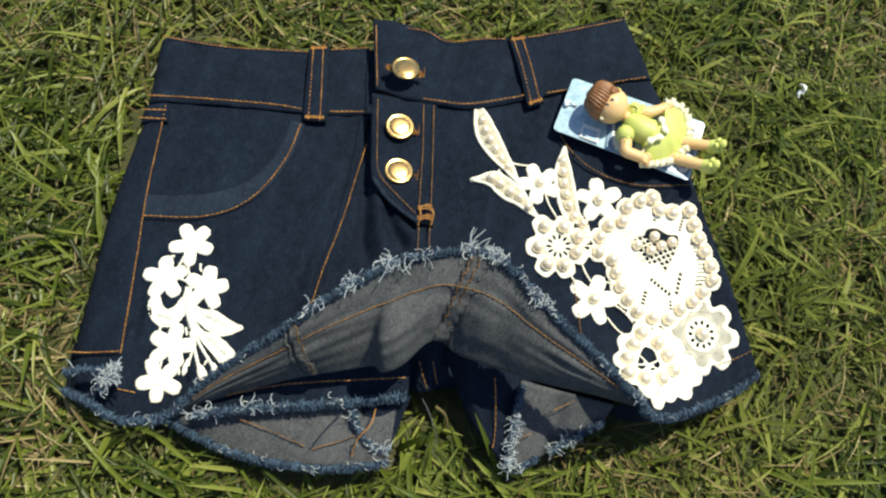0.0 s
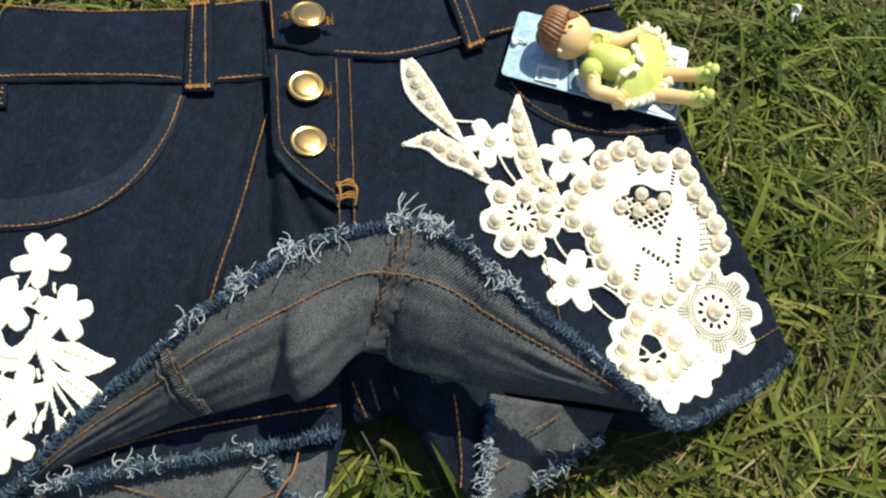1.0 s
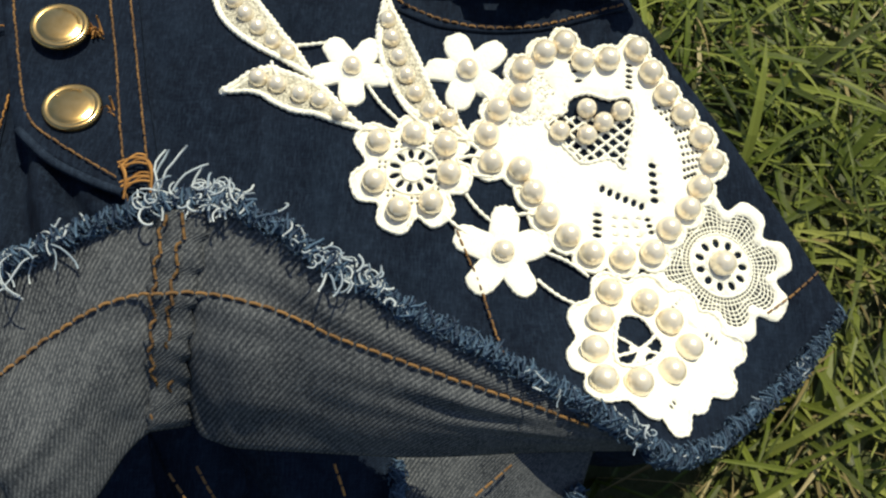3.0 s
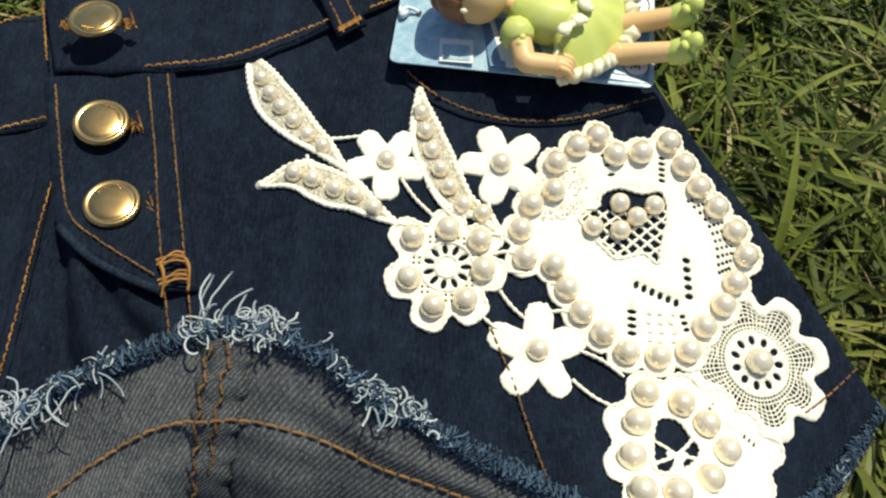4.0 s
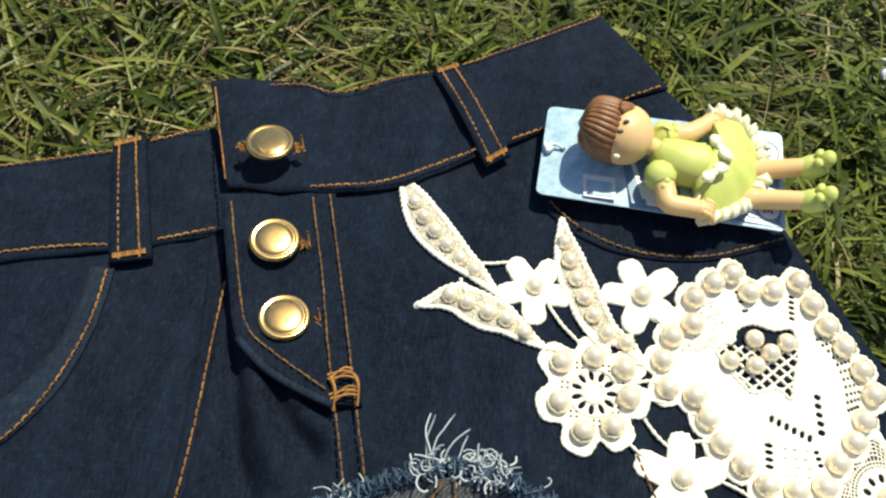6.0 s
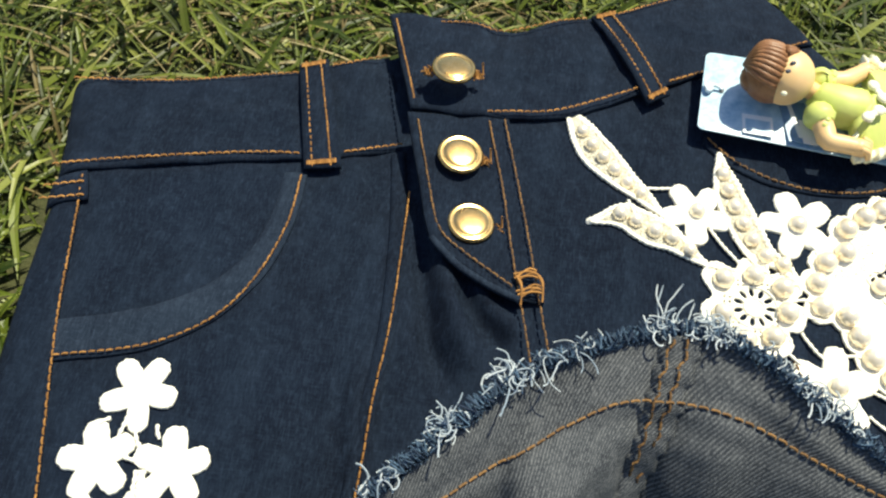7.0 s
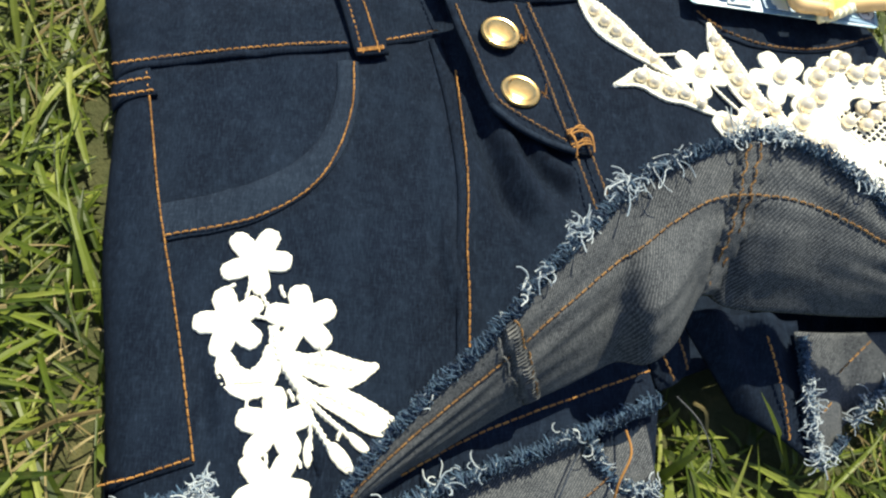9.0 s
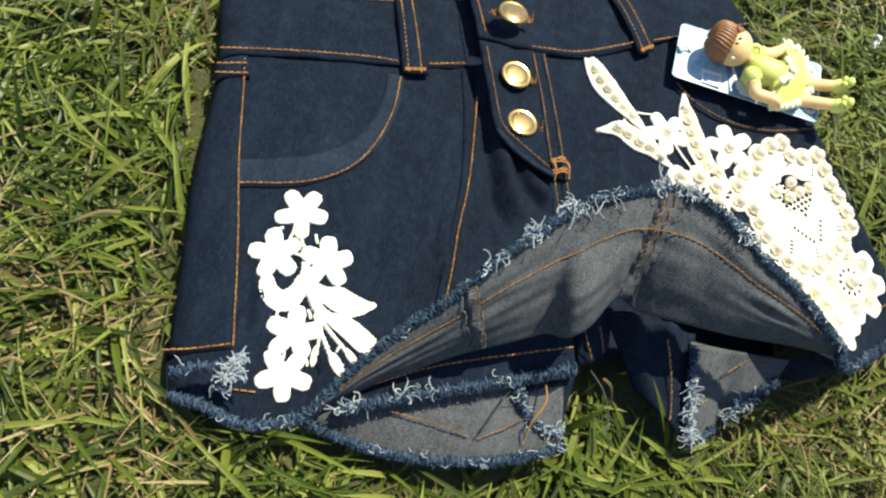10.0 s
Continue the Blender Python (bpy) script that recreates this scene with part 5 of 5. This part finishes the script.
def lace_blade(name, outline, vein=None):
    """A flat leaf of satin stitch with a raised edge and a worn seam along its middle."""
    loop = ragged(smooth_line([Vector((*p, 0)) for p in outline], 40, True))
    cuts = []
    if vein:
        a, b = Vector(vein[0]), Vector(vein[1])
        cuts = [oval(*a.lerp(b, (k + 0.5) / 7), 0.0011, 0.00022, math.degrees(math.atan2(b.y - a.y, b.x - a.x)) + 6 * (-1) ** k, 6) for k in range(7)]
    bm = plate([loop] + cuts, 0.0009)
    cord(bm, [Vector((p[0], p[1], 0.0003)) for p in loop[::2]], 0.0007, True)
    drape_all(bm, 0.0010)
    part(name, bm, LACE, spray)


lace_blade("lace_curl", [(-0.1223, -0.1271), (-0.1233, -0.1335), (-0.1206, -0.1397), (-0.1149, -0.1437), (-0.1087, -0.1445), (-0.1032, -0.1418), (-0.0999, -0.1352), (-0.1000, -0.1253), (-0.1047, -0.1246), (-0.1068, -0.1308), (-0.1105, -0.1341), (-0.1147, -0.1330), (-0.1190, -0.1278)], ((-0.1163, -0.1395), (-0.1058, -0.1389)))
lace_blade("lace_leaf", [(-0.1006, -0.1247), (-0.0905, -0.1277), (-0.0813, -0.1264), (-0.0735, -0.1285), (-0.0667, -0.1302), (-0.0614, -0.1306), (-0.0641, -0.1341), (-0.0719, -0.1394), (-0.0801, -0.1389), (-0.0897, -0.1354), (-0.0975, -0.1318)], ((-0.0898, -0.1311), (-0.0708, -0.1332)))
lace_blade("lace_leaf", [(-0.0965, -0.1327), (-0.0851, -0.1400), (-0.0754, -0.1405), (-0.0656, -0.1444), (-0.0542, -0.1521), (-0.0561, -0.1574), (-0.0646, -0.1564), (-0.0743, -0.1508), (-0.0841, -0.1451), (-0.0927, -0.1380)], ((-0.0848, -0.1420), (-0.0648, -0.1510)))
for line, w in (([(-0.0946, -0.1371), (-0.0837, -0.1482), (-0.0738, -0.1563), (-0.0649, -0.1633)], 0.0012), ([(-0.0916, -0.1431), (-0.0830, -0.1557), (-0.0764, -0.1650), (-0.0714, -0.1695)], 0.0014), ([(-0.0878, -0.1453), (-0.0859, -0.1581), (-0.0863, -0.1671)], 0.0009),
                ([(-0.1025, -0.1165), (-0.1004, -0.1267), (-0.0962, -0.1344), (-0.0875, -0.1453)], 0.0020)):
    bm = bmesh.new()
    cord(bm, smooth_line([Vector((*p, 0)) for p in line], 14), w)
    drape_all(bm, 0.0010)
    part("lace_stem", bm, LACE, spray)
for at, a, b2, t in (((-0.0743, -0.1661), 0.0075, 0.0028, -50), ((-0.0676, -0.1609), 0.0055, 0.0020, -42), ((-0.0864, -0.1642), 0.0055, 0.0018, -88)):
    bm = bmesh.new()
    dome(bm, *at, a, b2, t, 0.0007, 0.0006)
    drape_all(bm, 0.0008)
    part("lace_bud", bm, LACE, spray)
cords("lace_cord", pairs_of([(-0.1196, -0.1002), (-0.1238, -0.1040), (-0.1139, -0.0985), (-0.1149, -0.1058), (-0.1101, -0.1006), (-0.1049, -0.1099), (-0.1018, -0.1001), (-0.0996, -0.1047), (-0.1062, -0.1135), (-0.1109, -0.1126), (-0.1046, -0.1169), (-0.1038, -0.1236), (-0.0960, -0.1198), (-0.0989, -0.1256), (-0.0846, -0.1213), (-0.0830, -0.1281), (-0.1107, -0.1448), (-0.1101, -0.1497), (-0.1032, -0.1419), (-0.1040, -0.1461), (-0.0955, -0.1415), (-0.0932, -0.1455), (-0.1021, -0.1652), (-0.1016, -0.1693), (-0.0909, -0.1656), (-0.0887, -0.1698), (-0.0739, -0.1552), (-0.0757, -0.1597)]), spray, 0.0009)

# ---- hang tag and doll ----
tag = thing("hang_tag", (0.14, 0.085, 0.045), "glossy printed blue cardboard hang tag lying on denim", "tag")
TL, TR, BR, BL = (Vector(p) for p in [(0.0962, 0.1088, 0.0440), (0.1930, 0.0985, 0.0560), (0.1906, 0.0523, 0.0518), (0.0924, 0.0644, 0.0412)])


def on_tag(s, t, lift=0.0):
    p = TL.lerp(TR, s).lerp(BL.lerp(BR, s), t)
    return p + Vector((0, 0, lift + 0.002 * math.sin(math.pi * s)))


def tag_patch(name, s0, s1, t0, t1, lift, mat, parent, skew=0.0, corner=0.0, thick=0.0003, n=10):
    b = bmesh.new()
    pts = []
    for cx, cy, a0 in ((s1 - corner, t0 + 2 * corner, -90), (s1 - corner, t1 - 2 * corner, 0), (s0 + corner, t1 - 2 * corner, 90), (s0 + corner, t0 + 2 * corner, 180)):
        for k in range(5):
            a = radians(a0 + 22.5 * k)
            pts.append((cx + corner * math.cos(a), cy + 2 * corner * math.sin(a)))
    c0, c1 = [], []
    cs, ct = sum(p[0] for p in pts) / len(pts), sum(p[1] for p in pts) / len(pts)
    for j in range(n + 1):
        f = j / n
        c0.append([b.verts.new(on_tag(cs + (s - cs) * f + skew * (t - 0.5) * f, ct + (t - ct) * f, lift)) for s, t in pts] if j else [b.verts.new(on_tag(cs, ct, lift))])
    k = len(pts)
    for i in range(k):
        b.faces.new((c0[0][0], c0[1][i], c0[1][(i + 1) % k]))
        for j in range(1, n):
            b.faces.new((c0[j][i], c0[j + 1][i], c0[j + 1][(i + 1) % k], c0[j][(i + 1) % k]))
    low2 = [b.verts.new(v.co - Vector((0, 0, thick))) for v in c0[n]]
    for i in range(k):
        b.faces.new((c0[n][i], low2[i], low2[(i + 1) % k], c0[n][(i + 1) % k]))
    b.faces.new(low2[::-1])
    bmesh.ops.recalc_face_normals(b, faces=b.faces)
    return part(name, b, mat, parent, "", False)


card = tag_patch("card", 0, 1, 0, 1, 0.0, CARD, tag, 0, 0.03, 0.0006)
tag_patch("printed_pocket", 0.17, 0.30, 0.74, 0.97, 0.0004, PAPER, card, 0.05)
tag_patch("printed_pocket", 0.182, 0.288, 0.80, 0.95, 0.0007, CARD, card, 0.05)
tag_patch("printed_jeans", 0.33, 0.52, 0.5, 0.98, 0.0004, CARD_DARK, card, 0.12)
tag_patch("printed_pocket", 0.40, 0.46, 0.72, 0.98, 0.0007, PAPER, card, 0.1)
tag_patch("printed_jeans", 0.55, 0.98, 0.03, 0.97, 0.0003, CARD_DARK, card)
for k in range(7):      # worn streaks of the printed cloth
    tag_patch("printed_streak", 0.36 + 0.085 * k, 0.38 + 0.085 * k + 0.012 * (k % 3), 0.08 + 0.05 * (k % 2), 0.92, 0.0006, PAPER if k % 3 == 0 else CARD, card, 0.16)
for t in (0.16, 0.84):
    tag_patch("printed_seam", 0.60, 0.84, t - 0.015, t + 0.015, 0.0006, PAPER, card, 0.03)
tag_patch("tag_hole", 0.075, 0.095, 0.46, 0.52, 0.0005, INK, card, 0, 0.009)
axis_s, axis_t = (TR - TL).normalized(), (TL - BL).normalized()
for s, t, word in ((0.93, 0.24, "44"), (0.93, 0.82, "38")):
    badge = tag_patch("size_badge", s - 0.048, s + 0.048, t - 0.11, t + 0.11, 0.0008, PAPER, card, 0, 0.047)
    b = bmesh.new()
    tube(b, [on_tag(s + 0.048 * math.cos(6.2832 * i / 30), t + 0.105 * math.sin(6.2832 * i / 30), 0.0009) for i in range(30)], 0.00025, 4, None, True)
    part("badge_ring", b, INK, badge)
    fc = bpy.data.curves.new("digits", "FONT")
    fc.body, fc.size, fc.extrude, fc.align_x, fc.align_y = word, 0.0052, 0.0001, "CENTER", "CENTER"
    fo = bpy.data.objects.new("digits", fc)
    scene.collection.objects.link(fo)
    me = bpy.data.meshes.new_from_object(fo.evaluated_get(bpy.context.evaluated_depsgraph_get()))
    bpy.data.objects.remove(fo)
    b = bmesh.new()
    b.from_mesh(me)
    n = axis_s.cross(axis_t)
    x_ax = axis_t
    m = Matrix((x_ax, n.cross(x_ax), n)).transposed().to_4x4()
    m.translation = on_tag(s, t, 0.0012)
    b.transform(m)
    part("size_digits", b, INK, badge)
# clear plastic fastener through the hole
b = bmesh.new()
q = on_tag(0.085, 0.49, 0.001)
tube(b, smooth_line([q, q + Vector((-0.004, 0.001, 0.001)), q + Vector((-0.007, -0.001, 0.0)), q + Vector((-0.0075, 0.003, -0.001))], 12), 0.0007, 6)
dome(b, q.x - 0.0055, q.y, 0.003, 0.0018, 60, 0.001, q.z)
part("plastic_fastener", b, PLASTIC, tag)

# the doll: one mesh, painted clay
bm = bmesh.new()


def ball(at, r, mi, squash=(1, 1, 1), turn=0.0, seg=20):
    made = bmesh.ops.create_uvsphere(bm, u_segments=seg, v_segments=seg * 2 // 3, radius=1, matrix=Matrix.Translation(at) @ pose(0, 0, 0, 0, 0, turn) @ Matrix.Diagonal((r * squash[0], r * squash[1], r * squash[2], 1)))
    for v in made["verts"]:
        for f in v.link_faces:
            f.material_index = mi


def limb(points, r, mi, taper=None):
    tube(bm, smooth_line([Vector(p) for p in points], 14), r, 10, taper, False, mi)


D = dict(zip("head neck chest waist skirt foot1 foot2 knee1 knee2 sh1 el1 ha1 sh2 el2 ha2 bow1 bow2".split(),
             [Vector(p) for p in [(0.1243, 0.0842, 0.0610), (0.1362, 0.0814, 0.0585), (0.1436, 0.0782, 0.0575), (0.1524, 0.0754, 0.0575), (0.1661, 0.0775, 0.0600), (0.2000, 0.0770, 0.0640), (0.1980, 0.0603, 0.0640), (0.1915, 0.0776, 0.0600), (0.1900, 0.0620, 0.0600), (0.1415, 0.0880, 0.0575), (0.1515, 0.0893, 0.0600), (0.1610, 0.0962, 0.0605), (0.1395, 0.0685, 0.0575), (0.1425, 0.0560, 0.0570), (0.1545, 0.0538, 0.0585), (0.1609, 0.0787, 0.0670), (0.1573, 0.0660, 0.0670)]]))
AX = math.degrees(math.atan2((D["skirt"] - D["neck"]).y, (D["skirt"] - D["neck"]).x))
back = (D["head"] - D["neck"]).normalized()
across = Vector((-back.y, back.x, 0)).normalized()
ball(D["head"], 0.0119, 0, (0.98, 1.06, 0.98), AX, 28)
# hair: a cap of combed strands behind the face, a fringe lobe and a bun
cap = D["head"] + back * 0.0056 + Vector((0, 0, -0.0026))
ball(cap, 0.0124, 1, (0.95, 1.02, 0.98), AX, 24)
for k in range(13):
    f = -1.15 + 2.3 * k / 12
    side = across * math.sin(f) + Vector((0, 0, 1)) * math.cos(f)
    limb([cap + side * 0.0114 - back * 0.0012, cap + side * 0.0122 + back * 0.0030, cap + side * 0.0092 + back * 0.0098, cap + back * 0.0128 - Vector((0, 0, 0.002))], 0.0016, 1, lambda t: 1.0 - 0.35 * t)
for k in range(5):
    limb([D["head"] - across * (0.0010 + 0.0020 * k) + back * 0.0052 + Vector((0, 0, 0.0108 - 0.0004 * k * k)), D["head"] - across * (0.0035 + 0.0022 * k) + back * 0.0022 + Vector((0, 0, 0.0106 - 0.0007 * k * k)), D["head"] - across * (0.0058 + 0.0018 * k) - back * 0.0008 + Vector((0, 0, 0.0092 - 0.0011 * k * k))], 0.0018, 1, lambda t: 1.0 - 0.5 * t)
ball(cap + back * 0.0068 + across * 0.002 + Vector((0, 0, -0.0045)), 0.0064, 1, (0.9, 1.15, 0.85), AX, 16)
for k in range(5):
    a = 2 * math.pi * k / 5
    ball(cap + back * 0.0088 + across * (0.0045 * math.cos(a)) + Vector((0, 0, -0.0035 + 0.0035 * math.sin(a))), 0.0030, 1, (0.9, 1.0, 0.9), AX, 10)
ball(D["head"] - across * 0.0112 + back * 0.0012 + Vector((0, 0, 0.0030)), 0.0026, 2, (1.1, 0.9, 0.8), AX, 10)
# eyes and ear studs
for p in [(0.1221, 0.0814, 0.0722), (0.1195, 0.0762, 0.0722)]:
    ball(Vector(p), 0.0011, 4, (1.3, 0.9, 0.7), AX + 35, 10)
ball(Vector((0.1187, 0.0668, 0.0688)), 0.0012, 3, (1.2, 0.8, 0.8), AX, 8)
limb([D["neck"] + back * 0.003, D["neck"] - back * 0.004], 0.0040, 0)
limb([D["neck"] - back * 0.002, D["chest"], D["waist"], D["waist"].lerp(D["skirt"], 0.5)], 0.0080, 2, lambda t: 0.72 + 0.38 * math.sin(2.6 * t) + 0.12 * t)
# skirt: a low flared dome, fluted towards a ruffled cream hem
brim = smooth_line([Vector(p) for p in [(0.1610, 0.0990, 0.0595), (0.1690, 0.1018, 0.0585), (0.1765, 0.0985, 0.0570), (0.1808, 0.0895, 0.0555), (0.1820, 0.0805, 0.0550), (0.1793, 0.0708, 0.0548), (0.1725, 0.0618, 0.0545), (0.1630, 0.0556, 0.0545), (0.1565, 0.0535, 0.0550), (0.1545, 0.0590, 0.0570), (0.1527, 0.0668, 0.0600), (0.1560, 0.0751, 0.0620), (0.1605, 0.0873, 0.0615)]], 72, True)
top, rows = D["skirt"] + Vector((-0.004, 0, 0.0060)), []
for j in range(1, 8):
    t = j / 7
    row = []
    for i, q in enumerate(brim):
        p = top.lerp(q, t)
        p.z += 0.0045 * math.sin(math.pi * 0.5 * (1 - t)) * t * 1.6 + 0.0006 * t * t * math.sin(i * 0.9)
        row.append(bm.verts.new(p))
    rows.append(row)
rows.append([bm.verts.new(q - Vector((0, 0, 0.0040))) for q in brim])
hub_v = bm.verts.new(top + Vector((0, 0, 0.0008)))
for i in range(72):
    k = (i + 1) % 72
    bm.faces.new((hub_v, rows[0][i], rows[0][k])).material_index = 2
    for a, b in zip(rows, rows[1:]):
        bm.faces.new((a[i], b[i], b[k], a[k])).material_index = 2
bm.faces.new(rows[-1]).material_index = 2
frill = smooth_line(brim[:50], 190)
strips = []
for i, p in enumerate(frill):
    o = (p - D["skirt"])
    o.z = 0
    o.normalize()
    wave = math.sin(i * 0.55 + 1.1 * math.sin(i * 0.17)) + 0.4 * math.sin(i * 1.3)
    strips.append([bm.verts.new(p - o * 0.0012 + Vector((0, 0, 0.0014))), bm.verts.new(p + o * 0.0016 + Vector((0, 0, 0.0026 + 0.0013 * wave))), bm.verts.new(p + o * (0.0048 + 0.0006 * wave) + Vector((0, 0, 0.0010 + 0.0011 * wave))), bm.verts.new(p + o * 0.0026 + Vector((0, 0, -0.0034 + 0.0008 * wave))), bm.verts.new(p - o * 0.0012 + Vector((0, 0, -0.0026)))])
for a, b in zip(strips, strips[1:]):
    for j in range(5):
        bm.faces.new((a[j], a[(j + 1) % 5], b[(j + 1) % 5], b[j])).material_index = 3
bm.faces.new(strips[0]).material_index = 3
bm.faces.new(strips[-1][::-1]).material_index = 3
for s, e, h in (("sh1", "el1", "ha1"), ("sh2", "el2", "ha2")):
    limb([D[s].lerp(D["chest"], 0.35), D[s], D[s].lerp(D[e], 0.35)], 0.0058, 2, lambda t: 0.85 + 0.3 * math.sin(math.pi * t))
    for k in range(5):                # gathered cuff of the sleeve
        ball(D[s].lerp(D[e], 0.38) + across * (0.0026 * (k - 2)) + Vector((0, 0, 0.0034 - 0.0008 * (k - 2) ** 2)), 0.0017, 2, seg=8)
    limb([D[s], D[s].lerp(D[e], 0.6), D[e], D[e].lerp(D[h], 0.5), D[h]], 0.0042, 0, lambda t: 1.08 - 0.22 * t)
    ball(D[h], 0.0044, 0, (1, 0.9, 0.85))
    for k in range(4):
        limb([D[h] + across * (0.0019 * (k - 1.5)) + Vector((0, 0, 0.0026)), D[h] + across * (0.0019 * (k - 1.5)) - back * 0.0032 + Vector((0, 0, 0.0024)), D[h] + across * (0.0019 * (k - 1.5)) - back * 0.0050 - Vector((0, 0, 0.0006))], 0.0012, 0)
for k, f in (("knee1", "foot1"), ("knee2", "foot2")):
    d = (D[f] - D[k]).normalized()
    limb([D[k] - d * 0.0210, D[k], D[f] - d * 0.002], 0.0041, 0, lambda t: 1.12 - 0.24 * t)
    # shoe: sole, toe cap standing up and a bow on the strap
    limb([D[f] - d * 0.0045 - Vector((0, 0, 0.0012)), D[f], D[f] + d * 0.0026 + Vector((0, 0, 0.0014))], 0.0044, 2, lambda t: 0.95 + 0.15 * math.sin(math.pi * t))
    ball(D[f] + d * 0.0026 + Vector((0, 0, 0.0042)), 0.0034, 2, (0.85, 1.05, 1.1), AX, 12)
    for q in (-1, 1):
        ball(D[f] - d * 0.0010 + across * (0.0024 * q) + Vector((0, 0, 0.0056)), 0.0021, 2, (0.8, 1.1, 0.7), AX + 25 * q, 8)
for k, turn in (("bow1", 35), ("bow2", -40)):
    lie = Vector((math.cos(radians(AX + 90 + turn)), math.sin(radians(AX + 90 + turn)), 0))
    for q in (-1, 0, 1):
        ball(D[k] + lie * (0.0034 * q), 0.0030 if q else 0.0019, 3, (1.0, 0.85, 0.5), AX + 90 + turn, 12)
    for q in (-1, 1):
        ball(D[k] + lie * (0.0046 * q) - back * 0.0012, 0.0019, 3, (0.9, 1.0, 0.5), AX + 90 + turn, 8)
bmesh.ops.recalc_face_normals(bm, faces=bm.faces)
doll = part("doll", bm, [SKIN, HAIR, DRESS, CREAM, INK])
tagged(doll, "small painted clay doll in a lime green dress on a tag", "doll")
